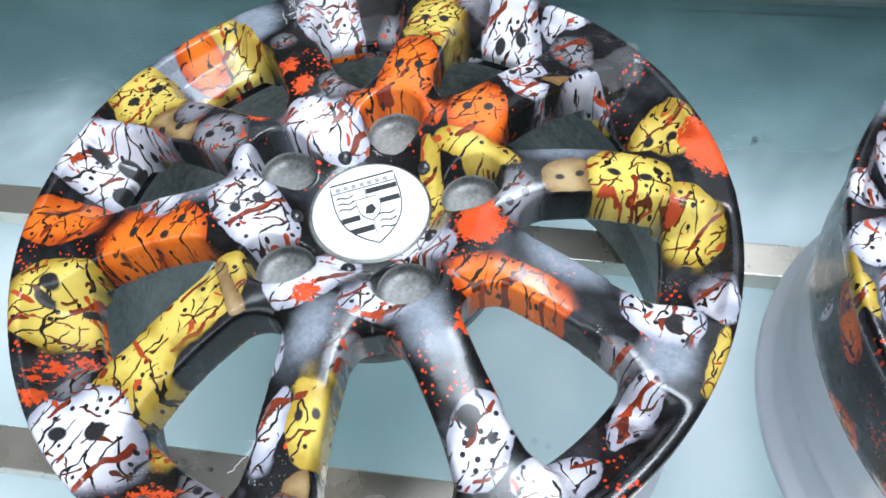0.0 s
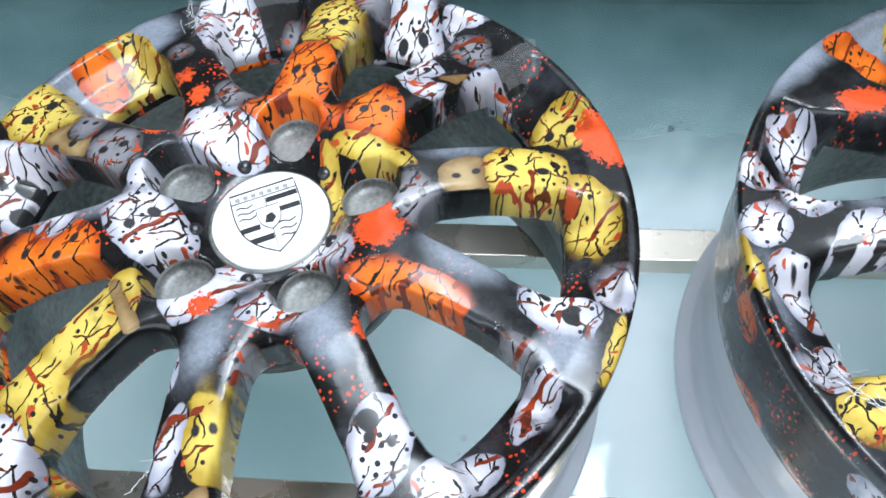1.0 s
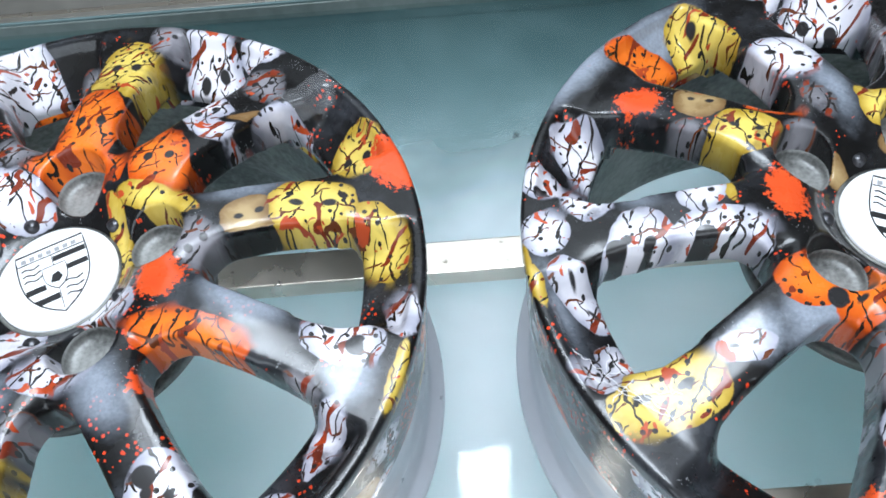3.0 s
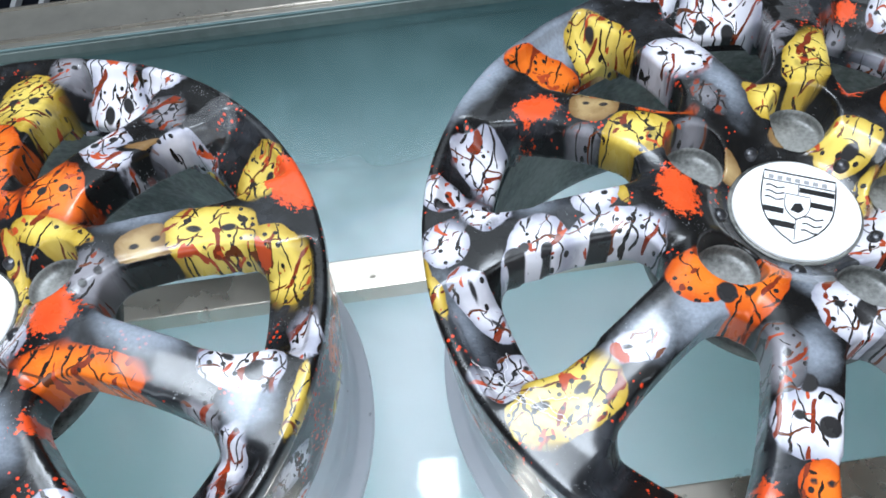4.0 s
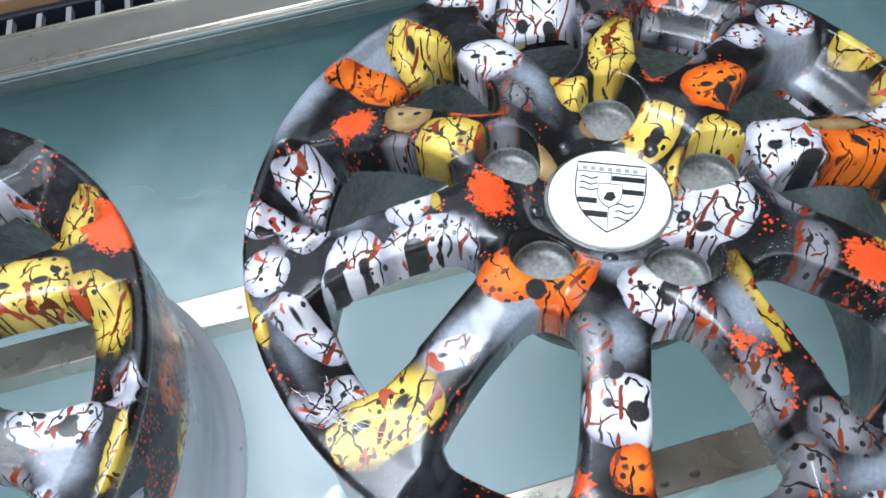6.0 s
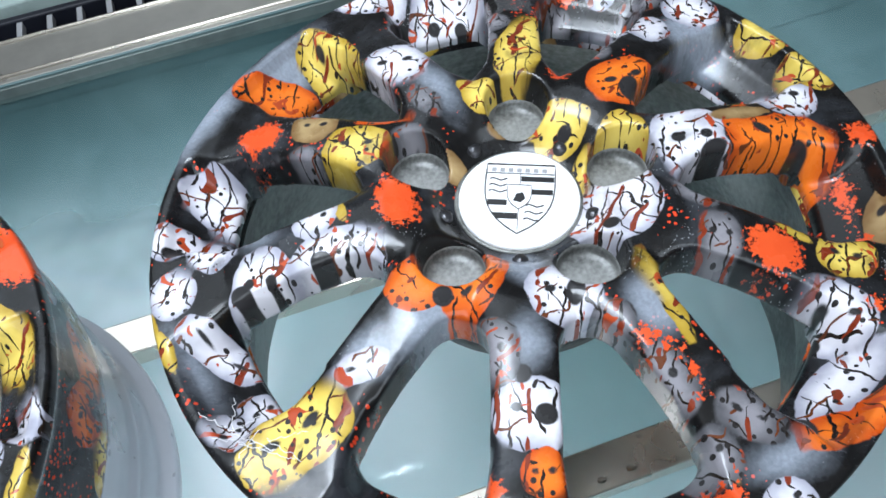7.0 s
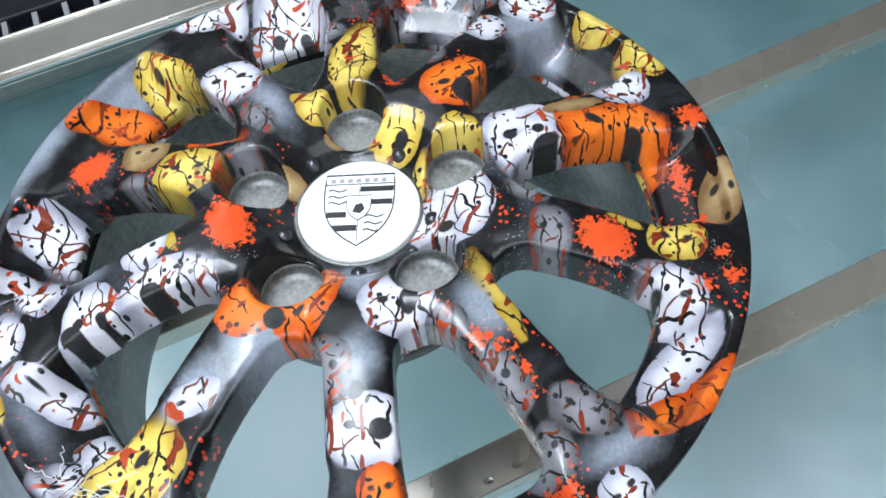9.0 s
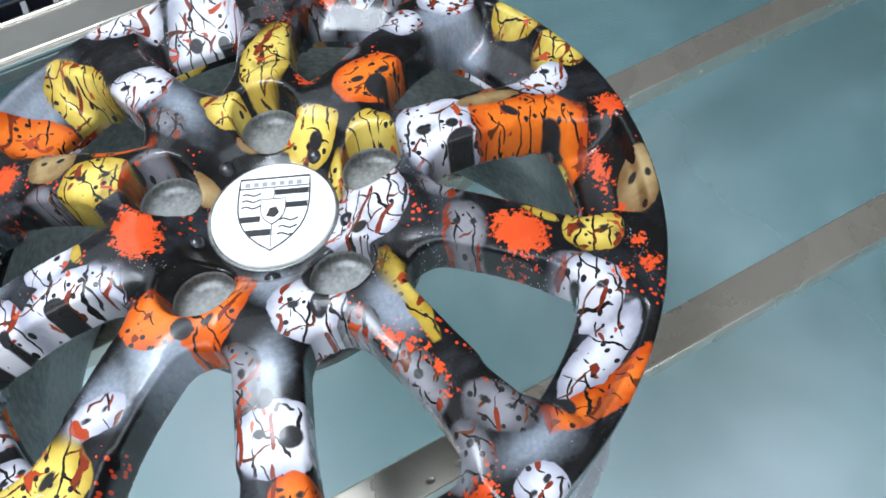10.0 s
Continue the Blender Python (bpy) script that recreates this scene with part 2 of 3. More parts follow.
def surface_nets(f, origin, step):
    """Vertices and quads of the surface f = 0 on a regular grid; f is negative inside."""
    s = f < 0
    nx, ny, nz = f.shape
    cx, cy, cz = nx - 1, ny - 1, nz - 1
    total, count = np.zeros((cx, cy, cz, 3), np.float32), np.zeros((cx, cy, cz), np.float32)
    corner = [(i, j, k) for i in (0, 1) for j in (0, 1) for k in (0, 1)]
    cut = lambda a, c: a[c[0] : c[0] + cx, c[1] : c[1] + cy, c[2] : c[2] + cz]
    for a in corner:
        for axis in range(3):
            if a[axis]:
                continue
            b = tuple(v + (n == axis) for n, v in enumerate(a))
            fa, fb = cut(f, a), cut(f, b)
            hit = cut(s, a) != cut(s, b)
            w = np.where(hit, fa / np.where(hit, fa - fb, 1), 0)
            for n in range(3):
                total[..., n] += np.where(hit, a[n] + (w if n == axis else 0), 0)
            count += hit
    live = count > 0
    index = np.full(live.shape, -1, np.int64)
    index[live] = np.arange(live.sum())
    cells = np.argwhere(live)
    verts = (cells + total[live] / count[live][:, None]) * step + np.array(origin)
    quads = []
    for axis in range(3):
        lo, hi = [slice(1, -1)] * 3, [slice(1, -1)] * 3
        lo[axis], hi[axis] = slice(0, -1), slice(1, None)
        a, b = s[tuple(lo)], s[tuple(hi)]
        at = np.argwhere(a != b)
        flip = a[a != b]
        off = np.ones(3, int)
        off[axis] = 0
        at = at + off
        u, v = [(1, 2), (2, 0), (0, 1)][axis]
        eu, ev = np.eye(3, dtype=int)[u], np.eye(3, dtype=int)[v]
        q = np.stack([index[tuple((at - d).T)] for d in (eu * 0, eu, eu + ev, ev)], 1)
        quads.append(np.where(flip[:, None], q, q[:, ::-1]))
    return verts, np.concatenate(quads)


def smax(a, b, k):
    h = np.clip(0.5 + 0.5 * (a - b) / k, 0, 1)
    return b + (a - b) * h + k * h * (1 - h)


def smin(a, b, k):
    return -smax(-a, -b, k)


def step01(x, lo, hi):
    t = np.clip((x - lo) / (hi - lo), 0, 1)
    return t * t * (3 - 2 * t)


# ---- the wheel's shape ----
RIM, BACK = 0.252, -0.235


def wheel_face():
    """The cast front of the wheel: ten spokes, five bolt wells, a bowl for the cap and a dished rim."""
    d = 0.002
    xs, zs = np.arange(-0.258, 0.2581, d), np.arange(-0.078, 0.042, d)
    x, y = np.meshgrid(xs, xs, indexing="ij")
    r, a = np.hypot(x, y), np.arctan2(y, x)
    fold = np.abs((a + math.pi / 10) % (math.pi / 5) - math.pi / 10)  # angle from the nearest spoke
    side = np.where(r * np.cos(fold) > 0, r * np.sin(fold), 1)
    ridge = np.interp(r, [0, 0.042, 0.047, 0.052, 0.06, 0.07, 0.08, 0.09, 0.105, 0.12, 0.14, 0.16, 0.18, 0.2, 0.225, 0.26], [-0.003, -0.003, -0.0005, 0.003, 0.012, 0.019, 0.0225, 0.0245, 0.0250, 0.0245, 0.0215, 0.017, 0.0115, 0.006, 0.0015, 0.0])
    half = np.interp(r, [0.07, 0.1, 0.12, 0.15, 0.18, 0.2, 0.22], [0.030, 0.0230, 0.0200, 0.0195, 0.0205, 0.0235, 0.032])
    crown = ridge - 0.0035 * (side / 0.022) ** 3 * step01(r, 0.075, 0.11) * (1 - step01(r, 0.19, 0.225))
    dish = np.interp(r, [0.18, 0.2, 0.216, 0.226, 0.238, 0.243, 0.26], [-0.040, -0.034, -0.025, -0.020, -0.010, -0.001, 0.0])
    on = 1 - step01(side, half - 0.004, half + 0.010)
    top = np.where(r > 0.17, dish + (crown - dish) * np.maximum(on, 1 - step01(r, 0.17, 0.19)), crown)
    # window between two spokes: straight flanks beside the spokes, a rounded arch inside, an arc outside
    flank = half - side * 1.0
    win = smax(smax(flank, 0.104 - r, 0.016), r - 0.204, 0.010)
    # bolt wells on every second spoke
    f5 = (a + math.pi / 5) % (2 * math.pi / 5) - math.pi / 5
    lug = np.hypot(r * np.cos(f5) - 0.0715, r * np.sin(f5)) - 0.0205
    f = np.empty((len(xs), len(xs), len(zs)), np.float32)
    under = np.where(r > 0.2, dish - 0.016, top - 0.038)
    for k, z in enumerate(zs):
        body = smax(z - top, under - z, 0.004)
        body = smax(body, r - RIM + 0.0005, 0.004)
        body = smax(body, -(win - 0.05 * (top - z)), 0.0042)
        well = smax(lug - 0.10 * z, -0.0110 - z, 0.002)
        body = smax(body, -well, 0.003)
        f[:, :, k] = smax(body, np.maximum(0.030 - r, -1), 0.003)
    return surface_nets(f, (xs[0], xs[0], zs[0]), d)


# the first ink holds print mist and painted sheen together
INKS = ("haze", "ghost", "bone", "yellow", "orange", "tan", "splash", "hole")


class Ink:
    """Signed distances of each ink's patches, over a mesh's vertices, as the film lies on them from the front."""

    def __init__(self, xyz, up=None):
        self.x, self.y, self.z = xyz[:, 0], xyz[:, 1], xyz[:, 2]
        self.steep = np.zeros(len(xyz)) if up is None else np.clip(0.6 - up, 0, 1) * 0.05
        self.dist = {k: np.full(len(xyz), 0.05, np.float32) for k in INKS}

    def blob(self, ink, x, y, rx, ry, turn=0.0, square=2.0):
        c, s = math.cos(radians(turn)), math.sin(radians(turn))
        u, v = ((self.x - x) * c + (self.y - y) * s) / rx, (-(self.x - x) * s + (self.y - y) * c) / ry
        q = (np.abs(u) ** square + np.abs(v) ** square) ** (1 / square)
        sd = ((q - 1) * min(rx, ry)).clip(-0.05, 0.05)
        if ink == "tan":
            sd = np.minimum(sd + self.steep, 0.05)
        if ink not in ("splash", "hole", "haze"):
            for k in INKS:
                if k not in (ink, "haze"):
                    self.dist[k] = np.maximum(self.dist[k], -sd)
        self.dist[ink] = np.minimum(self.dist[ink], sd)

    def face(self, ink, x, y, rx, ry, turn=0.0, eyes=True):
        """One printed patch with two dark openings."""
        self.blob(ink, x, y, rx, ry, turn, 2.5)
        if eyes:
            c, s = math.cos(radians(turn)), math.sin(radians(turn))
            for k in (-1, 1):
                u, v = 0.36 * k * rx, 0.12 * ry
                self.blob("hole", x + u * c - v * s, y + u * s + v * c, 0.17 * rx, 0.13 * ry, turn + 12 * k)

    def fill(self, seed, count, reach=0.246):
        """Further small prints on the ground that is still free."""
        rng = random.Random(seed)
        for i in range(count * 12):
            r, a = rng.uniform(0.078, reach), rng.uniform(0, 2 * math.pi)
            x, y = r * math.cos(a), r * math.sin(a)
            near = np.argmin((self.x - x) ** 2 + (self.y - y) ** 2)
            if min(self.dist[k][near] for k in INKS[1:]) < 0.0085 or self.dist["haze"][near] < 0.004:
                continue
            ink = ("ghost", "splash", "ghost", "bone")[i % 4]
            size = rng.uniform(0.010, 0.017) * (0.45 if ink == "splash" else 1)
            (self.blob if ink == "splash" else self.face)(ink, x, y, size, size * rng.uniform(1.0, 1.4), rng.uniform(-40, 40))
            count -= 1
            if count <= 0:
                break

    def store(self, me, bare=None):
        self.dist["bare"] = np.full(len(self.x), 0.05, np.float32) if bare is None else bare.astype(np.float32)
        for k, v in self.dist.items():
            me.attributes.new(k, "FLOAT", "POINT").data.foreach_set("value", np.ascontiguousarray(v, np.float32))


def ink_wheel_one(k):
    # pale mist patches, with the sheen of spokes and rim painted in
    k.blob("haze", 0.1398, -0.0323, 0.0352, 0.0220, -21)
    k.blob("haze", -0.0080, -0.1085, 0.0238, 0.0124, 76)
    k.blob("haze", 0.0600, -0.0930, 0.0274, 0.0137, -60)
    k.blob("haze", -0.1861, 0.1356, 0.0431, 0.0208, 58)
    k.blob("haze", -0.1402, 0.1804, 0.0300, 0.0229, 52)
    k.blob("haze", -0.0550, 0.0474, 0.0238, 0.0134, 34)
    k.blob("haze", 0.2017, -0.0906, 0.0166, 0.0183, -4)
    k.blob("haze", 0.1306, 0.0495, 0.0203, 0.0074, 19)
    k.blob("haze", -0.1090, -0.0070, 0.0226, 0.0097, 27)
    k.face("yellow", 0.0156, 0.1870, 0.0220, 0.0409, -0)
    k.face("orange", 0.0089, 0.1148, 0.0208, 0.0441, -1)
    k.blob("orange", -0.0158, 0.0816, 0.0172, 0.0114, -14)
    k.face("orange", 0.0302, 0.0736, 0.0125, 0.0147, -5)
    k.face("orange", 0.0665, 0.0775, 0.0210, 0.0281, 2)
    k.face("bone", 0.0782, 0.1960, 0.0246, 0.0523, 11)
    k.blob("bone", 0.1212, 0.2097, 0.0205, 0.0162, -31)
    k.face("bone", 0.0944, 0.1235, 0.0188, 0.0267, 27)
    k.blob("tan", 0.1270, 0.1251, 0.0220, 0.0052, 16)
    k.blob("bone", -0.0795, 0.2027, 0.0262, 0.0529, 17)
    k.face("tan", -0.0269, 0.1611, 0.0186, 0.0312, 9)
    k.blob("yellow", -0.1500, 0.1371, 0.0316, 0.0520, 28)
    k.blob("orange", -0.1798, 0.1463, 0.0187, 0.0275, 32)
    k.face("yellow", -0.1998, 0.0879, 0.0290, 0.0389, 44)
    k.face("tan", -0.1620, 0.0463, 0.0230, 0.0274, 4)
    k.face("ghost", -0.1156, 0.0385, 0.0211, 0.0222, 18)
    k.face("bone", -0.2091, 0.0300, 0.0561, 0.0308, -14)
    k.face("orange", -0.2186, -0.0280, 0.0373, 0.0258, 4)
    k.face("orange", -0.1524, -0.0559, 0.0260, 0.0215, 70)
    k.face("orange", -0.1205, -0.0439, 0.0212, 0.0208, 52)
    k.blob("bone", -0.0878, 0.0162, 0.0106, 0.0152, 11)
    k.face("bone", -0.0749, -0.0206, 0.0240, 0.0362, 47)
    k.blob("bone", -0.0428, 0.0592, 0.0329, 0.0221, -15)
    k.blob("yellow", 0.0405, 0.0249, 0.0378, 0.0083, -76)
    k.blob("yellow", 0.0662, 0.0475, 0.0326, 0.0104, -23)
    k.face("tan", 0.1360, 0.0252, 0.0193, 0.0163, 25)
    k.face("yellow", 0.1761, 0.0367, 0.0303, 0.0231, 6)
    k.blob("yellow", 0.2202, 0.0163, 0.0187, 0.0290, 24)
    k.face("yellow", 0.2003, 0.0970, 0.0210, 0.0305, 0)
    k.face("bone", 0.1980, -0.0617, 0.0259, 0.0189, -17)
    k.blob("bone", 0.2347, -0.0433, 0.0125, 0.0204, 8)
    k.blob("orange", 0.1041, -0.0628, 0.0406, 0.0175, -14)
    k.blob("ghost", 0.1716, -0.0965, 0.0151, 0.0149, -19)
    k.blob("bone", 0.1854, -0.1198, 0.0244, 0.0118, 62)
    k.blob("bone", 0.1432, -0.1666, 0.0290, 0.0149, 30)
    k.face("bone", 0.0984, -0.1574, 0.0177, 0.0276, -5)
    k.blob("bone", 0.0377, -0.0259, 0.0328, 0.0185, -25)
    k.blob("bone", 0.0270, -0.0797, 0.0273, 0.0152, 9)
    k.blob("bone", -0.0207, -0.0650, 0.0335, 0.0212, 50)
    k.blob("yellow", -0.0869, -0.0942, 0.0404, 0.0216, 56)
    k.blob("yellow", -0.1160, -0.1429, 0.0341, 0.0215, 52)
    k.blob("yellow", -0.0963, -0.1683, 0.0195, 0.0136, 68)
    k.blob("tan", -0.0645, -0.0918, 0.0252, 0.0047, -56)
    k.face("yellow", -0.1988, -0.0939, 0.0344, 0.0295, 4)
    k.face("bone", -0.1403, -0.1839, 0.0349, 0.0327, 12)
    k.face("yellow", 0.0003, -0.1600, 0.0137, 0.0253, 13)
    k.blob("yellow", 0.0115, -0.1317, 0.0051, 0.0046, 26)
    k.blob("bone", -0.0199, -0.1696, 0.0263, 0.0073, 77)
    k.blob("tan", 0.0052, -0.1955, 0.0119, 0.0095, 16)
    k.blob("yellow", 0.2315, -0.0862, 0.0242, 0.0050, -107)
    k.blob("splash", 0.0823, -0.0159, 0.0163, 0.0189, -8)
    k.blob("splash", 0.2299, 0.0808, 0.0282, 0.0187, -59)
    k.blob("splash", -0.1857, -0.1356, 0.0067, 0.0047, 6)
    k.blob("splash", -0.1894, -0.1465, 0.0039, 0.0031, 6)
    k.blob("splash", -0.1812, -0.1618, 0.0098, 0.0052, -0)
    k.blob("splash", -0.1727, -0.1270, 0.0042, 0.0027, 3)
    k.blob("splash", -0.0893, -0.2067, 0.0127, 0.0053, -3)
    k.blob("splash", -0.0203, -0.0808, 0.0087, 0.0074, 33)
    k.blob("hole", -0.2041, 0.0141, 0.0087, 0.0079, -6)
    k.blob("hole", -0.2065, 0.0373, 0.0112, 0.0069, -13)
    k.blob("hole", 0.0905, -0.1446, 0.0064, 0.0059, 10)
    k.blob("hole", 0.2050, -0.0679, 0.0056, 0.0062, 11)
    k.blob("hole", -0.2071, -0.0813, 0.0069, 0.0052, 1)
    k.blob("hole", -0.1303, -0.1787, 0.0068, 0.0056, 5)
    k.blob("hole", -0.2211, -0.0230, 0.0070, 0.0074, -2)


def ink_wheel_two(k):
    # mist patches again, doubling as painted sheen on this wheel
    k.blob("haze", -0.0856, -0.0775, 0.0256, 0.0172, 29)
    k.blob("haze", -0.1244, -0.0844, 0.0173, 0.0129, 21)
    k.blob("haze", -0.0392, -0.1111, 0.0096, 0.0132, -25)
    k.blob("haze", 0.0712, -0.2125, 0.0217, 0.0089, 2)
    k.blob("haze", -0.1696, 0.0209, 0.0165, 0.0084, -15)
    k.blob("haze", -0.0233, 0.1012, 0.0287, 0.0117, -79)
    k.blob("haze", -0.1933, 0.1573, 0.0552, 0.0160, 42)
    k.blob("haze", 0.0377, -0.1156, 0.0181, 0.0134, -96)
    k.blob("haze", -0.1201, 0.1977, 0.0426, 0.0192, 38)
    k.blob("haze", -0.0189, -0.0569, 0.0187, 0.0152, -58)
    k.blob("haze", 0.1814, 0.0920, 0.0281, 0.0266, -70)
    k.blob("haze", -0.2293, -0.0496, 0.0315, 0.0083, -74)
    k.face("ghost", 0.0611, -0.1872, 0.0204, 0.0131, -39)
    k.blob("ghost", -0.0363, 0.0884, 0.0174, 0.0090, -71)
    k.face("bone", -0.0391, 0.2555, 0.0334, 0.0341, -20)
    k.face("bone", 0.0153, 0.2043, 0.0312, 0.0470, -17)
    k.blob("yellow", 0.0479, 0.1167, 0.0181, 0.0412, -36)
    k.face("bone", -0.0453, 0.1370, 0.0265, 0.0237, -18)
    k.face("yellow", -0.0899, 0.1889, 0.0353, 0.0178, -63)
    k.blob("orange", -0.1375, 0.1751, 0.0315, 0.0180, -9)
    k.face("tan", -0.1159, 0.0987, 0.0176, 0.0162, -27)
    k.face("yellow", -0.0929, 0.0658, 0.0232, 0.0183, -21)
    k.blob("orange", -0.0704, 0.0830, 0.0217, 0.0045, -12)
    k.blob("bone", -0.1924, 0.0823, 0.0358, 0.0226, -49)
    k.blob("bone", -0.2314, 0.0530, 0.0197, 0.0168, -37)
    k.blob("bone", -0.2361, 0.0069, 0.0163, 0.0198, -27)
    k.face("bone", -0.1789, -0.0133, 0.0204, 0.0276, -17)
    k.blob("bone", -0.1264, -0.0160, 0.0320, 0.0211, -9)
    k.blob("yellow", -0.1168, 0.0183, 0.0145, 0.0033, -84)
    k.blob("orange", -0.0851, -0.0525, 0.0211, 0.0184, 30)
    k.face("orange", -0.0504, -0.0620, 0.0300, 0.0143, 46)
    k.blob("yellow", 0.0021, 0.0847, 0.0179, 0.0102, 119)
    k.blob("yellow", 0.0434, 0.0459, 0.0255, 0.0123, -25)
    k.blob("yellow", 0.0762, 0.0069, 0.0178, 0.0236, -27)
    k.face("orange", 0.1013, 0.0549, 0.0277, 0.0201, 4)
    k.face("bone", 0.1185, -0.0129, 0.0272, 0.0300, -7)
    k.face("orange", 0.1805, -0.0246, 0.0402, 0.0292, -35)
    k.blob("tan", 0.1671, 0.0026, 0.0246, 0.0060, -1)
    k.face("bone", 0.2066, 0.0156, 0.0238, 0.0229, -26)
    k.blob("yellow", 0.2335, 0.0804, 0.0208, 0.0165, -59)
    k.blob("yellow", 0.2397, 0.0311, 0.0215, 0.0148, -82)
    k.face("tan", 0.2214, -0.0940, 0.0121, 0.0270, -40)
    k.face("yellow", 0.1689, -0.1169, 0.0193, 0.0145, -27)
    k.blob("yellow", 0.1457, -0.0963, 0.0131, 0.0031, -46)
    k.face("bone", 0.1457, -0.1472, 0.0226, 0.0179, -40)
    k.blob("bone", 0.1323, -0.1811, 0.0354, 0.0140, 21)
    k.blob("orange", 0.1293, -0.2068, 0.0266, 0.0089, 17)
    k.blob("orange", 0.1019, -0.2066, 0.0221, 0.0110, 14)
    k.blob("bone", 0.0504, -0.0341, 0.0304, 0.0341, -0)
    k.face("bone", -0.0055, -0.0877, 0.0220, 0.0222, -5)
    k.blob("yellow", 0.0486, -0.1084, 0.0321, 0.0077, -89)
    k.blob("tan", 0.0312, -0.1805, 0.0335, 0.0033, -77)
    k.face("bone", -0.0513, -0.1497, 0.0213, 0.0210, -24)
    k.face("orange", -0.0556, -0.1804, 0.0126, 0.0124, -16)
    k.face("yellow", -0.1799, -0.1132, 0.0362, 0.0218, 14)
    k.face("bone", -0.1319, -0.0909, 0.0169, 0.0089, 2)
    k.face("bone", -0.2159, -0.0348, 0.0299, 0.0121, -50)
    k.blob("yellow", -0.2463, -0.0258, 0.0283, 0.0048, -76)
    k.face("bone", 0.1091, 0.1321, 0.0364, 0.0306, 0)
    k.blob("bone", 0.1482, 0.1080, 0.0156, 0.0198, -25)
    k.blob("bone", 0.1925, 0.1211, 0.0223, 0.0202, -35)
    k.blob("splash", -0.1554, 0.1132, 0.0159, 0.0133, -14)
    k.blob("splash", -0.0800, 0.0119, 0.0134, 0.0192, -0)
    k.blob("splash", 0.1251, -0.1023, 0.0168, 0.0131, -37)
    k.blob("splash", 0.2384, -0.0333, 0.0097, 0.0080, -25)
    k.blob("splash", 0.2123, -0.0640, 0.0146, 0.0046, -110)
    k.blob("splash", 0.1897, -0.1358, 0.0038, 0.0033, -24)
    k.blob("splash", 0.1865, -0.1516, 0.0057, 0.0043, -24)
    k.blob("splash", 0.1689, -0.1506, 0.0040, 0.0031, -24)
    k.blob("splash", 0.0271, -0.1299, 0.0057, 0.0044, -23)
    k.blob("splash", 0.0256, -0.1400, 0.0038, 0.0046, -21)
    k.blob("splash", 0.0335, -0.1437, 0.0076, 0.0071, -21)
    k.blob("splash", 0.0401, -0.1571, 0.0044, 0.0039, -20)
    k.blob("splash", 0.0409, -0.1685, 0.0032, 0.0021, -20)
    k.blob("hole", -0.2316, 0.0444, 0.0080, 0.0063, -27)
    k.blob("hole", -0.1917, -0.0124, 0.0072, 0.0061, -32)
    k.blob("hole", -0.1371, -0.0146, 0.0074, 0.0065, -28)
    k.blob("hole", 0.0009, -0.0899, 0.0058, 0.0090, -31)
    k.blob("hole", -0.0433, -0.1527, 0.0064, 0.0056, -24)
    k.blob("hole", -0.0480, -0.1286, 0.0056, 0.0055, -25)
    k.blob("hole", 0.1319, -0.1511, 0.0062, 0.0079, -20)
    k.blob("hole", 0.0956, -0.1976, 0.0089, 0.0078, -22)
    k.blob("tan", 0.0076, 0.0576, 0.0087, 0.0061, -7)
    k.blob("yellow", 0.0035, 0.0808, 0.0143, 0.0147, -21)
    k.blob("yellow", 0.0452, 0.0375, 0.0171, 0.0182, -38)
    k.blob("yellow", 0.0741, 0.0033, 0.0172, 0.0130, -36)
    k.blob("yellow", 0.0464, 0.0018, 0.0067, 0.0180, -35)
    k.blob("tan", -0.0334, 0.0381, 0.0093, 0.0118, 1)
    k.blob("hole", 0.0470, 0.0336, 0.0050, 0.0054, -42)
    k.blob("hole", 0.0430, -0.0500, 0.0052, 0.0052, -22)
    k.blob("hole", 0.1285, -0.0221, 0.0055, 0.0112, -73)
    k.blob("hole", 0.1053, -0.0341, 0.0051, 0.0089, -74)
    k.blob("hole", 0.1010, 0.0464, 0.0078, 0.0102, -25)
    k.blob("hole", 0.1345, -0.1506, 0.0062, 0.0056, -61)
    k.blob("hole", -0.0740, -0.0674, 0.0060, 0.0066, -24)


FACE_V, FACE_Q = wheel_face()
BARREL = [(0.2035, -0.046), (0.2045, -0.040), (0.212, -0.034), (0.236, -0.020), (0.2470, -0.0085), (0.2502, -0.0065), (0.2514, -0.009), (0.2508, -0.013), (0.2478, -0.018), (0.2460, -0.024),
          (0.2455, -0.060), (0.2450, -0.092), (0.2435, -0.102), (0.2380, -0.110), (0.2350, -0.122), (0.2338, -0.145), (0.2350, -0.160), (0.2375, -0.167), (0.2390, -0.172),
          (0.2370, -0.178), (0.2360, -0.190), (0.2372, -0.214), (0.240, -0.219), (0.2475, -0.222), (0.2502, -0.2255), (0.2500, -0.2325), (0.2470, BACK), (0.240, BACK), (0.233, -0.228), (0.229, -0.215), (0.2275, -0.165), (0.219, -0.14), (0.2165, -0.125), (0.2165, -0.085), (0.2085, -0.062), (0.2035, -0.046)]

PROFILE = [BARREL[0]]  # the printed part of the barrel's profile, cut finely enough to carry the print
for (r0, z0), (r1, z1) in zip(BARREL, BARREL[1:]):
    cuts = max(1, round((z0 - z1) / 0.004)) if r0 > 0.233 and -0.17 < z1 < z0 else 1
    PROFILE += [(r0 + (r1 - r0) * i / cuts, z0 + (z1 - z0) * i / cuts) for i in range(1, cuts + 1)]


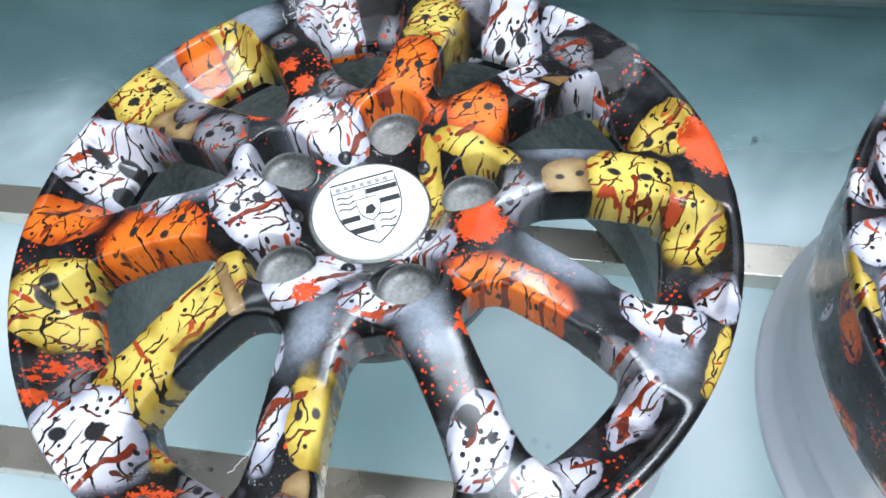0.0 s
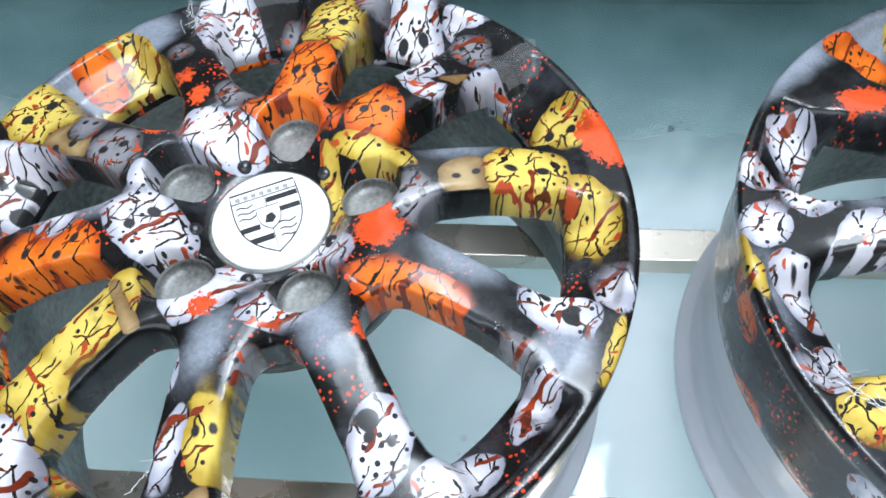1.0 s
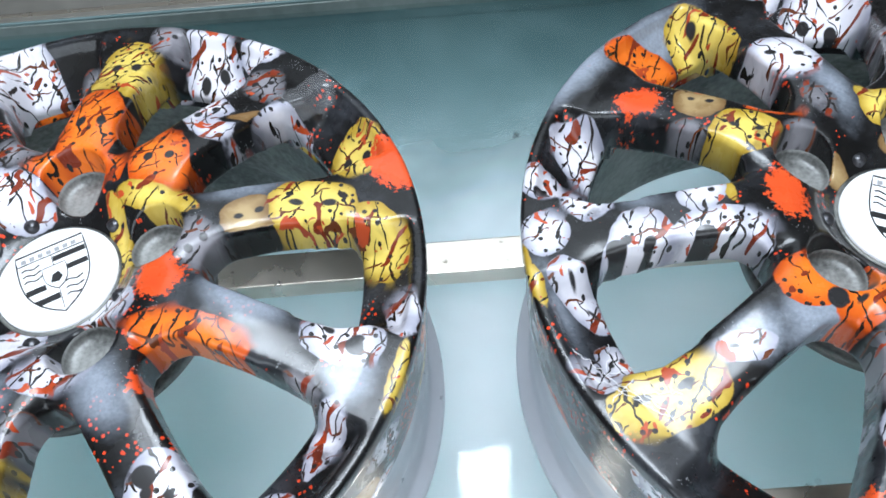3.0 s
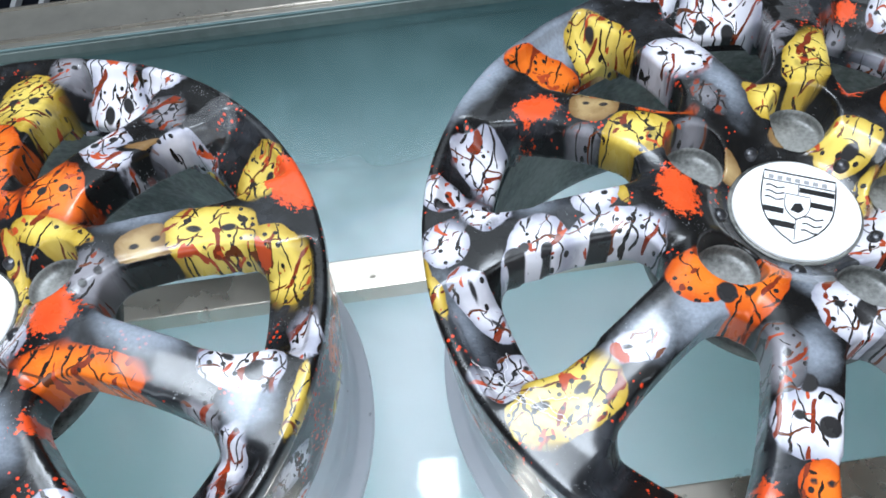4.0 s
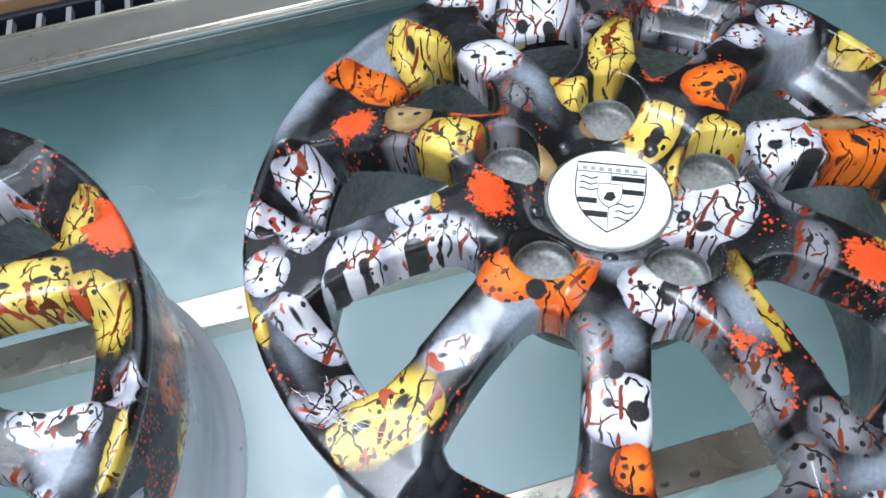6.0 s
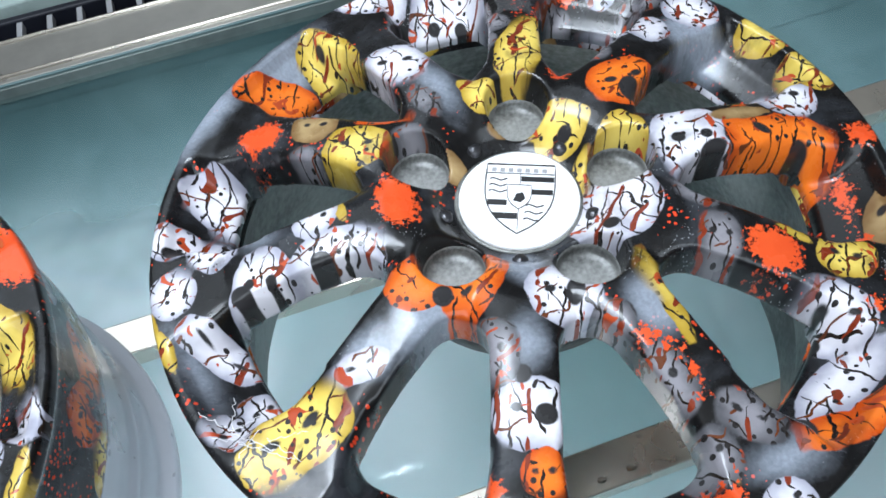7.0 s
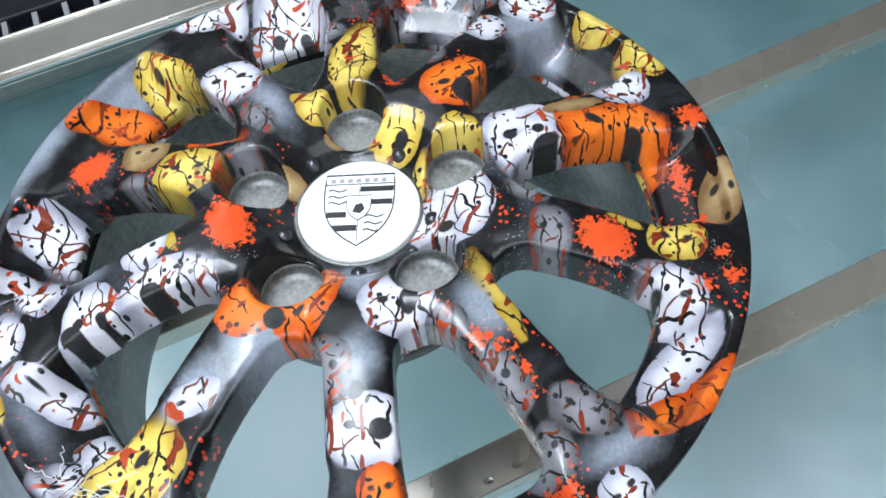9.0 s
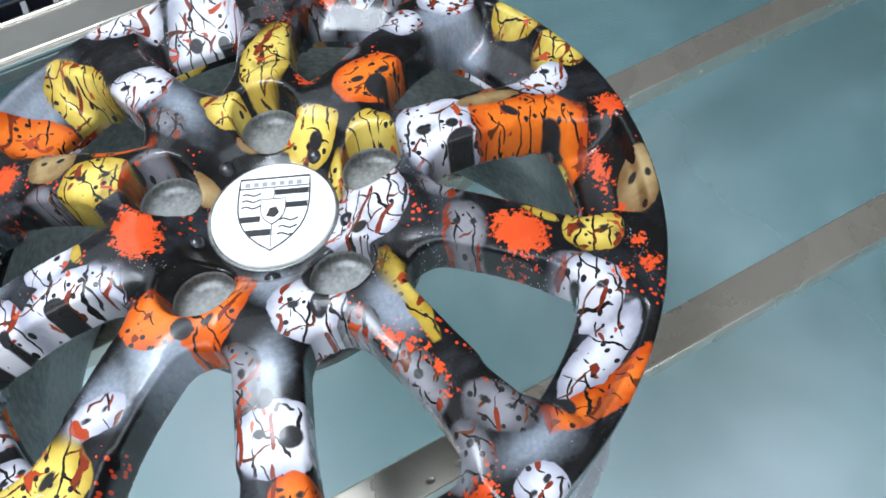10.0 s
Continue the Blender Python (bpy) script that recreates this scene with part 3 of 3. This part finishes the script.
def shield(half, top, tip, inset=0.0, n=10):
    """Outline of a heater shield, straight top, sides drawn in to a tip."""
    w = half - inset
    pts = [(-w, top - inset), (w, top - inset)]
    for i in range(1, n + 1):
        t = i / n
        pts.append((w * (1 - t ** 4.2) * (1 + 0.03 * math.sin(math.pi * t)), top - inset + (tip + 1.6 * inset - top + inset) * t))
    pts += [(-x, y) for x, y in reversed(pts[2:-1])]
    return pts


def slab(points, z0, z1):
    bm = bmesh.new()
    lo, hi = [bm.verts.new((x, y, z0)) for x, y in points], [bm.verts.new((x, y, z1)) for x, y in points]
    n = len(points)
    bm.faces.new(hi)
    for i in range(n):
        bm.faces.new((lo[i], lo[(i + 1) % n], hi[(i + 1) % n], hi[i]))
    bmesh.ops.recalc_face_normals(bm, faces=bm.faces[:])
    return bm


def strip(points, width, z0, z1):
    """A thin raised line along points."""
    out, back = [], []
    for i, p in enumerate(points):
        q0, q1 = Vector(points[max(i - 1, 0)]), Vector(points[min(i + 1, len(points) - 1)])
        n = (q1 - q0).normalized()
        n = Vector((-n.y, n.x)) * width / 2
        out.append((p[0] + n.x, p[1] + n.y))
        back.append((p[0] - n.x, p[1] - n.y))
    bm = bmesh.new()
    rows = [[bm.verts.new((*p, z)) for p in line] for z in (z0, z1) for line in (out, back)]
    for i in range(len(points) - 1):
        for a, b in ((2, 3), (0, 2), (3, 1)):
            bm.faces.new((rows[a][i], rows[b][i], rows[b][i + 1], rows[a][i + 1]))
    bmesh.ops.recalc_face_normals(bm, faces=bm.faces[:])
    return bm


def centre_cap(parent, turn):
    cap = part("centre_cap", lathe([(0.0, -0.0076), (0.02, -0.0077), (0.034, -0.0079), (0.0402, -0.0083), (0.0409, -0.0089), (0.0411, -0.012), (0.0408, -0.016)], 96), WHITE, parent, "white plastic centre cap with a black shield emblem", True)
    cap.rotation_euler.z = radians(turn)
    cap.location = (0.0006, 0, 0.0088)
    z = -0.0079

    def mk(name, bm, mat=BLACK):
        bmesh.ops.transform(bm, matrix=Matrix.Diagonal((1.03, 1.14, 1, 1)), verts=bm.verts[:])
        return part(name, bm, mat, cap)

    outline = shield(0.0226, 0.0245, -0.0262)
    mk("shield_outline", strip(outline + outline[:2], 0.0009, z - 0.001, z + 0.0006))
    mk("top_line", strip([(-0.0222, 0.0176), (0.0222, 0.0176)], 0.0006, z - 0.001, z + 0.0006))
    for i in range(7):
        mk("mark", slab([(-0.0195 + 0.0056 * i, 0.0188), (-0.0162 + 0.0056 * i, 0.0188), (-0.0162 + 0.0056 * i, 0.0218), (-0.0195 + 0.0056 * i, 0.0218)], z - 0.001, z + 0.0004), GREYMARK)
    mk("upright_line", strip([(0, 0.0172), (0, 0.0085)], 0.0005, z - 0.001, z + 0.0005))
    mk("upright_line", strip([(0, -0.0085), (0, -0.024)], 0.0005, z - 0.001, z + 0.0005))
    for x0, x1, y0, y1 in ((0.0005, 0.0222, 0.0118, 0.0156), (0.0078, 0.0218, 0.0022, 0.0060), (-0.0206, -0.0078, -0.0064, -0.0024), (-0.0168, -0.0005, -0.0160, -0.0118)):
        tuck = 0.0034 if y0 < -0.015 else 0.0
        mk("stripe", slab([(x0 + tuck, y0), (x1, y0), (x1, y1), (x0, y1)], z - 0.001, z + 0.0005))
    for sx, sy in ((-0.0205, 0.0130), (-0.0205, 0.0085), (-0.0205, 0.0040), (0.0045, -0.0060), (0.0040, -0.0110), (0.0035, -0.0158)):
        mk("wavy_bar", strip([(sx + 0.0024 * i, sy + 0.0009 * math.sin(1.5 * i)) for i in range(6 if sy > -0.014 else 5)], 0.0010, z - 0.001, z + 0.0005))
    mk("inner_field", slab(shield(0.0078, 0.0088, -0.0088), z - 0.001, z + 0.0007), WHITE)
    inner = shield(0.0078, 0.0088, -0.0088)
    mk("inner_outline", strip(inner + inner[:2], 0.0005, z - 0.001, z + 0.0010))
    mk("inner_mark", slab([(-0.004, -0.003), (0.0012, -0.0042), (0.0042, -0.001), (0.0022, 0.0032), (-0.002, 0.0022)], z, z + 0.0011))
    return cap


GREYMARK = plain("grey_ink", (0.30, 0.30, 0.31), 0.4, 0.0, 0.05)


def alloy_wheel(x, y, turn, cap_turn, ink, label):
    wheel = tagged(new("alloy_wheel"), label, "car wheel", "printed wheels on the bars")
    wheel.matrix_world = pose(x, y, H)
    c, s = math.cos(radians(turn)), math.sin(radians(turn))
    verts = FACE_V @ np.array([[c, s, 0], [-s, c, 0], [0, 0, 1]])
    me = bpy.data.meshes.new("face")
    me.vertices.add(len(verts))
    me.vertices.foreach_set("co", verts.astype(np.float32).ravel())
    me.loops.add(FACE_Q.size)
    me.polygons.add(len(FACE_Q))
    me.loops.foreach_set("vertex_index", FACE_Q.ravel().astype(np.int32))
    me.polygons.foreach_set("loop_start", np.arange(0, FACE_Q.size, 4, dtype=np.int32))
    me.polygons.foreach_set("use_smooth", np.ones(len(FACE_Q), bool))
    me.update()
    me.validate()
    up = np.empty(len(verts) * 3, np.float32)
    me.vertex_normals.foreach_get("vector", up)
    k = Ink(verts, up[2::3])
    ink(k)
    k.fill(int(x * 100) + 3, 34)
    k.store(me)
    me.materials.append(PRINT)
    face = new("spoked_face", me)
    face.parent = wheel
    face["label"] = "ten-spoke wheel face printed with pale, yellow and orange patches"
    # barrel: outside from the front lip back, printed near the lip only
    bm = lathe(PROFILE, 320)
    n = len(PROFILE)
    barrel = part("barrel", bm, PRINT_SIDE, wheel, "silver lacquered barrel, printed near the front lip", True)
    co = np.array([v.co[:] for v in barrel.data.vertices])
    ang = np.arctan2(co[:, 1], co[:, 0])
    # the film wraps round the barrel: patches are laid out along its girth and depth
    k = Ink(np.stack([0.2455 * ang, co[:, 2], co[:, 2] * 0], 1))
    rng = random.Random(int(x * 100) + 11)
    for i in range(56):
        kind = ("bone", "orange", "yellow", "orange", "ghost", "orange", "tan", "bone")[i % 8]
        k.face(kind, 0.2455 * radians(i * 360 / 56 - 180 + rng.uniform(-3, 3)), rng.choice((-0.04, -0.075, -0.11)) + rng.uniform(-0.012, 0.012), rng.uniform(0.017, 0.032), rng.uniform(0.013, 0.022), rng.uniform(-40, 40))
    ragged = np.array([noise.noise(Vector((c[0] * 40, c[1] * 40, x))) for c in co])
    bare = co[:, 2] - np.clip(-0.120 - 0.12 * co[:, 1], -0.15, -0.035) + 0.006 * ragged
    k.store(barrel.data, bare)
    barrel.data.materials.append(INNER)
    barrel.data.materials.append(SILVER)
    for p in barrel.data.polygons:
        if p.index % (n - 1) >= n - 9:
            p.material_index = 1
        elif max(bare[i] for i in p.vertices) < -0.002:
            p.material_index = 2
    part("hub_back", lathe([(0.030, -0.022), (0.090, -0.022), (0.0970, -0.024), (0.0965, -0.044), (0.092, -0.048), (0.040, -0.050), (0.030, -0.022)], 90), RAW, wheel, "bare grey mounting pad behind the hub", True)
    for i in range(5):
        a = radians(turn + 72 * i)
        seat = part("bolt_seat", lathe([(0.0, -0.0082), (0.012, -0.0080), (0.0176, -0.0076), (0.0190, -0.0062), (0.0197, -0.0040), (0.0202, -0.0005), (0.0212, -0.0003)], 40), SEAT, wheel, "bare grey bolt seat", True)
        seat.location = (0.0715 * math.cos(a), 0.0715 * math.sin(a), 0)
        a += radians(36)
        b = part("cap_bolt", lathe([(0.0, 0.0058), (0.0036, 0.0052), (0.0052, 0.0034), (0.0056, -0.006)], 18), DARKBOLT, wheel, "", True)
        b.location = (0.0515 * math.cos(a), 0.0515 * math.sin(a), 0)
    part("cap_ring", lathe([(0.0405, -0.0022), (0.0424, -0.0014), (0.0440, -0.0026), (0.030, -0.006)], 72), RAW, wheel, "", True)
    centre_cap(wheel, cap_turn)
    return wheel


alloy_wheel(0.0, 0.0, 14.3, 25.0, ink_wheel_one, "ten-spoke alloy wheel in colourful mask-and-splatter print lying face up")
alloy_wheel(0.5676, 0.0, -1.8, -24.5, ink_wheel_two, "ten-spoke alloy wheel in mask-and-splatter print beside its twin")

# ---- bars, tank, water ----
BAR = H + BACK
X0, X1 = -1.05, 1.75


def bar(y_mid, slope, label):
    ob = mesh_object("steel_bar", box(X0, -0.0195, -0.025, X1, 0.0195, 0, 0.0018, 3), STEEL)
    ob.matrix_world = pose(0, y_mid, BAR, 0, 0, math.degrees(slope))
    return tagged(ob, label, "metal bar", "bars across the tank")


bar(0.1425, 0.0082, "flat brushed steel bar carrying both wheels over water")
bar(-0.1335, 0.0105, "flat brushed steel bar with damp stains under the wheels")

WL = H - 0.278  # water line
LIP = BAR - 0.0265
Y0, Y1 = -0.62, 0.601
tank = tagged(new("dipping_tank"), "stainless steel dipping tank filled with teal water", "water tank")
tank.matrix_world = pose(0, 0, 0)
DEEP = WL - 0.21
for args, name in (((X0 + 0.03, Y1, DEEP, X1 - 0.03, Y1 + 0.004, LIP), "long_wall"), ((X0 + 0.03, Y0 - 0.004, DEEP, X1 - 0.03, Y0, LIP), "long_wall"), ((X0 + 0.026, Y0, DEEP, X0 + 0.03, Y1, LIP), "end_wall"), ((X1 - 0.03, Y0, DEEP, X1 - 0.026, Y1, LIP), "end_wall")):
    part(name, box(*args), LINER, tank, "teal lined side")
part("tank_bottom", box(X0 + 0.03, Y0, DEEP - 0.01, X1 - 0.03, Y1, DEEP), LINER, tank, "teal lined bottom")
# rounded fold of the lining where the far side meets the bottom
bm, rad = bmesh.new(), 0.16
fold = [(Y1 - 0.002 - rad + rad * math.cos(a), DEEP + 0.002 + rad + rad * math.sin(a)) for a in (-math.pi / 2 * i / 16 for i in range(17))]
ends = [[bm.verts.new((x, y, z)) for y, z in fold] for x in (X0 + 0.031, X1 - 0.031)]
for i in range(16):
    bm.faces.new((ends[0][i], ends[0][i + 1], ends[1][i + 1], ends[1][i]))
part("rounded_fold", bm, LINER, tank, "teal lining curving into the bottom", True)
for lx in (X0 + 0.1, X1 - 0.1):
    for ly in (Y0 + 0.06, Y1 - 0.06):
        part("leg", box(lx - 0.025, ly - 0.025, 0, lx + 0.025, ly + 0.025, DEEP - 0.01, 0.003), STEEL, tank)
part("rim_flange", box(X0 - 0.04, Y1 + 0.005, LIP - 0.004, X1 + 0.04, Y1 + 0.088, LIP, 0.0015), RIM_STEEL, tank)
part("rim_flange", box(X0 - 0.04, Y0 - 0.072, LIP - 0.004, X1 + 0.04, Y0 - 0.005, LIP, 0.0015), RIM_STEEL, tank)
part("rim_flange", box(X0 - 0.04, Y0 - 0.004, LIP - 0.004, X0 + 0.025, Y1 + 0.004, LIP, 0.0015), RIM_STEEL, tank)
part("rim_flange", box(X1 - 0.025, Y0 - 0.004, LIP - 0.004, X1 + 0.04, Y1 + 0.004, LIP, 0.0015), RIM_STEEL, tank)
part("inner_skirt", box(X0 + 0.032, Y1 - 0.004, LIP - 0.030, X1 - 0.032, Y1 - 0.001, LIP - 0.002, 0.001), SKIRT, tank, "dull grey skirt under the rim")
for y in (Y1 + 0.018, Y1 + 0.090):
    bm = bmesh.new()
    bmesh.ops.create_cone(bm, cap_ends=True, segments=16, radius1=0.0035, radius2=0.0035, depth=X1 - X0 + 0.06, matrix=pose((X0 + X1) / 2, y, LIP, 0, 90, 0))
    part("rolled_edge", bm, STEEL, tank, "polished rolled edge", True)

bm = bmesh.new()
bmesh.ops.create_grid(bm, x_segments=2, y_segments=2, size=0.5, matrix=Matrix.LocRotScale(((X0 + X1) / 2, (Y0 + Y1) / 2, WL), None, (X1 - X0 - 0.062, Y1 - Y0 - 0.002, 1)))
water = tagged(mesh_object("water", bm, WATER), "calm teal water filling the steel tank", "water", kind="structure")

water.visible_shadow = False

# ---- room ----
WALL = plain("painted_wall", (0.30, 0.28, 0.26), 0.7, 0, 0.05, 4)
CEIL = plain("ceiling_paint", (0.62, 0.58, 0.53), 0.8, 0, 0.04, 4)
FLOOR = plain("concrete_floor", (0.22, 0.22, 0.21), 0.6, 0, 0.15, 5)
# the south wall is left open where the added front fill stands
YS = FRONT_OPENING[4] - 0.1
for name, args, mat in (
    ("floor", (-3, YS, -0.1, 4, 3, 0), FLOOR), ("ceiling", (-3, YS, 2.9, 4, 3, 3.0), CEIL), ("wall_north", (-3, 3, 0, 4, 3.1, 2.9), WALL), ("wall_west", (-3.1, YS, 0, -3, 3, 2.9), WALL), ("wall_east", (4, YS, 0, 4.1, 3, 2.9), WALL),
    ("wall_south", (-3, YS, 0, 4, FRONT_OPENING[4], FRONT_OPENING[2]), WALL), ("wall_south_head", (-3, YS, FRONT_OPENING[3], 4, FRONT_OPENING[4], 2.9), WALL), ("wall_south_pier_west", (-3, YS, FRONT_OPENING[2], FRONT_OPENING[0], FRONT_OPENING[4], FRONT_OPENING[3]), WALL), ("wall_south_pier_east", (FRONT_OPENING[1], YS, FRONT_OPENING[2], 4, FRONT_OPENING[4], FRONT_OPENING[3]), WALL),
):
    tagged(mesh_object(name, box(*args), mat), "plain painted " + name.split("_")[0] + " of the workshop", name.split("_")[0], kind="structure")
HOUSING = plain("lamp_housing", (0.8, 0.8, 0.8), 0.4, 0, 0.02)
sky = tagged(new("skylight"), "white framed skylight in the workshop ceiling", "skylight", kind="structure")
sky.matrix_world = pose(0, 0, 0)
for args in ((SKY[0] - 0.05, SKY[2] - 0.05, SKY[1] + 0.05, SKY[2]), (SKY[0] - 0.05, SKY[3], SKY[1] + 0.05, SKY[3] + 0.05), (SKY[0] - 0.05, SKY[2], SKY[0], SKY[3]), (SKY[1], SKY[2], SKY[1] + 0.05, SKY[3])):
    part("skylight_frame", box(args[0], args[1], 2.86, args[2], args[3], 2.899), HOUSING, sky)
for lx, ly, lz, wide, deep, watts in LAMPS:
    lamp = tagged(new("hanging_lamp"), "white rectangular lamp hanging over the tank", "hanging lamp", "lamps under the ceiling")
    lamp.matrix_world = pose(lx, ly, H + lz + 0.004)
    part("housing", box(-wide / 2 - 0.02, -deep / 2 - 0.02, 0.004, wide / 2 + 0.02, deep / 2 + 0.02, 0.05, 0.008), HOUSING, lamp)
    for k in (-0.3, 0.3):
        part("hanger", box(-0.004, k * deep - 0.004, 0.05, 0.004, k * deep + 0.004, 2.9 - H - lz - 0.004), STEEL, lamp)

# ---- beyond the tank's edge ----
PLASTIC = plain("black_plastic", (0.012, 0.013, 0.02), 0.35, 0, 0.1)
CARD = plain("brown_cardboard", (0.30, 0.17, 0.09), 0.75, 0, 0.12)
BLUE = plain("blue_plastic", (0.02, 0.16, 0.42), 0.3, 0, 0.08)
PALE = plain("pale_green_plastic", (0.34, 0.42, 0.40), 0.5, 0, 0.08)
SHELF = LIP - 0.075
YB = Y1 + 0.098
rack = tagged(new("wire_shelf"), "black slotted plastic shelf behind the steel tank", "shelf")
rack.matrix_world = pose(0, 0, 0)
part("front_rail", box(X0, YB, SHELF, X1, YB + 0.018, SHELF + 0.055, 0.003), PLASTIC, rack)
part("middle_rail", box(X0, YB + 0.074, SHELF, X1, YB + 0.088, SHELF + 0.05, 0.003), PLASTIC, rack)
part("back_rail", box(X0, YB + 0.34, SHELF, X1, YB + 0.358, SHELF + 0.055, 0.003), PLASTIC, rack)
part("shelf_board", box(X0, YB + 0.019, SHELF - 0.012, X1, YB + 0.339, SHELF - 0.002), PLASTIC, rack)
for i in range(62):
    lx = X0 + 0.03 + i * 0.044
    part("slat", box(lx, YB + 0.0185, SHELF + 0.034, lx + 0.008, YB + 0.0735, SHELF + 0.046), GREYMARK, rack)
for lx in (X0 + 0.05, X1 - 0.05):
    for ly in (YB + 0.03, YB + 0.31):
        part("leg", box(lx - 0.02, ly - 0.02, 0, lx + 0.02, ly + 0.02, SHELF - 0.013), PLASTIC, rack)


def carton(x, y, wide, deep, high, mat, name, label, category):
    ob = tagged(mesh_object(name, box(-wide / 2, -deep / 2, 0, wide / 2, deep / 2, high, 0.004), mat), label, category)
    ob.matrix_world = pose(x, y, SHELF - 0.0015, 0, 0, 3)
    return ob


carton(-0.12, YB + 0.2, 0.26, 0.16, 0.05, CARD, "cardboard_box", "low brown cardboard box on the black shelf", "box")
carton(0.10, YB + 0.21, 0.14, 0.16, 0.045, PALE, "plastic_tub", "pale green plastic tub on the black shelf", "tub")
carton(0.50, YB + 0.2, 0.34, 0.14, 0.06, BLUE, "plastic_crate", "bright blue plastic crate on the black shelf", "crate")

# ---- torn film and drops of water ----
FILM = plain("clear_film_residue", (0.75, 0.74, 0.76), 0.25, 0, 0.05)


def shreds(x, y, r, angle, spread, count, seed):
    """Torn strands of clear carrier film clinging to the rim."""
    rng = random.Random(seed)
    curve = bpy.data.curves.new("film_strands", "CURVE")
    curve.dimensions, curve.bevel_depth, curve.bevel_resolution = "3D", 0.0002, 1
    for _ in range(count):
        a = radians(angle + rng.uniform(-spread, spread))
        rr = r + rng.uniform(-0.008, 0.008)
        p = Vector((rr * math.cos(a), rr * math.sin(a), 0.004))
        way = Vector((rng.uniform(-1, 1), rng.uniform(-1, 1), 0)).normalized()
        sp = curve.splines.new("POLY")
        n = rng.randint(7, 14)
        sp.points.add(n - 1)
        for i in range(n):
            sp.points[i].co = (*(p + way * 0.0022 * i + Vector((rng.uniform(-1, 1), rng.uniform(-1, 1), rng.uniform(0, 1.2))) * 0.0012), 1)
    curve.materials.append(FILM)
    me = bpy.data.meshes.new_from_object(new("temporary", curve))
    bpy.data.objects.remove(bpy.data.objects["temporary"])
    ob = new("film_strands", me)
    ob.matrix_world = pose(x, y, H)
    ob["kind"] = "stuff"
    return tagged(ob, "torn white strands of carrier film on the rim", "film scraps", kind="stuff")


shreds(0.5676, 0.0, 0.229, 207, 3, 10, 1)
shreds(0.0, 0.0, 0.167, 263, 5, 10, 2)
shreds(0.0, 0.0, 0.222, 119, 3, 7, 3)

CLEAR, film_nodes, film_shader = material("clear_wet_film", 0.12, 0.0, 0.9)
film_shader.inputs["Base Color"].default_value, film_shader.inputs["Alpha"].default_value = (0.85, 0.85, 0.88, 1), 0.07
bump(film_nodes, film_shader, grain(film_nodes, coords(film_nodes, (1, 1, 1)), 90, 4, 0.6, 1.5), 1.0, 0.004)


def film_scrap(x, y, r, angle, wide, deep, lift, seed, label):
    """A wrinkled scrap of clear film stuck on the wheel's face."""
    n = 22
    a = radians(angle)
    out, side = Vector((math.cos(a), math.sin(a))), Vector((-math.sin(a), math.cos(a)))
    bm = bmesh.new()
    grid = []
    for i in range(n):
        line = []
        for j in range(n):
            u, v = (i / (n - 1) - 0.5) * deep, (j / (n - 1) - 0.5) * wide
            ragged = 1 + 0.18 * noise.noise(Vector((i * 0.4, j * 0.4, seed)))
            p = out * (r + u * ragged) + side * v * ragged
            rr = p.length
            z = np.interp(rr, [0.15, 0.16, 0.18, 0.2, 0.225, 0.26], [0.0225, 0.019, 0.012, 0.006, 0.0015, 0.0]) + lift
            z += 0.0022 * noise.noise(Vector((p.x * 160, p.y * 160, seed))) - 0.55 * v * v / 0.02
            line.append(bm.verts.new((p.x, p.y, z)))
        grid.append(line)
    for i in range(n - 1):
        for j in range(n - 1):
            bm.faces.new((grid[i][j], grid[i + 1][j], grid[i + 1][j + 1], grid[i][j + 1]))
    ob = mesh_object("film_scrap", bm, CLEAR, smooth=True)
    ob.matrix_world = pose(x, y, H)
    return tagged(ob, label, "film scrap", "scraps of clear film")


film_scrap(0.5676, 0.0, 0.205, 70, 0.046, 0.075, 0.0035, 1, "wrinkled clear wet film stuck over a wheel spoke")
film_scrap(0.0, 0.0, 0.226, 44, 0.040, 0.046, 0.003, 2, "wrinkled clear wet film on the wheel's rim")
film_scrap(0.0, 0.0, 0.222, 117, 0.050, 0.045, 0.003, 3, "torn clear wet film on the wheel's rim")

DROP, drop_nodes, drop_shader = material("water_drop", 0.02)
drop_shader.inputs["Transmission Weight"].default_value, drop_shader.inputs["IOR"].default_value = 1.0, 1.33
rng = random.Random(5)
bm = bmesh.new()
for _ in range(46):
    dx, edge = rng.uniform(-0.25, 0.8), rng.choice((0.141, -0.132))
    rr = rng.uniform(0.0012, 0.0034)
    dy = edge + (0.008 if edge > 0 else 0.0105) * dx + rng.uniform(-0.015, 0.015)
    bmesh.ops.create_icosphere(bm, subdivisions=2, radius=rr, matrix=Matrix.LocRotScale((dx, dy, BAR + 0.0002), None, (rng.uniform(1, 1.6), 1, 0.35)))
tagged(mesh_object("water_drops", bm, DROP, smooth=True), "scattered clear water drops on the steel bars", "water drops", kind="stuff")

rng = random.Random(9)
bm = bmesh.new()
for bx, by, n in ((0.58, -0.10, 5), (0.13, -0.06, 3), (0.27, -0.30, 4), (0.36, 0.34, 4)):
    for _ in range(n):
        bmesh.ops.create_uvsphere(bm, u_segments=12, v_segments=8, radius=rng.uniform(0.0015, 0.0042), matrix=Matrix.Translation((bx + rng.uniform(-0.012, 0.012), by + rng.uniform(-0.012, 0.012), WL)))
tagged(mesh_object("bubbles", bm, DROP, smooth=True), "small clear bubbles floating on the water", "bubbles", kind="stuff")
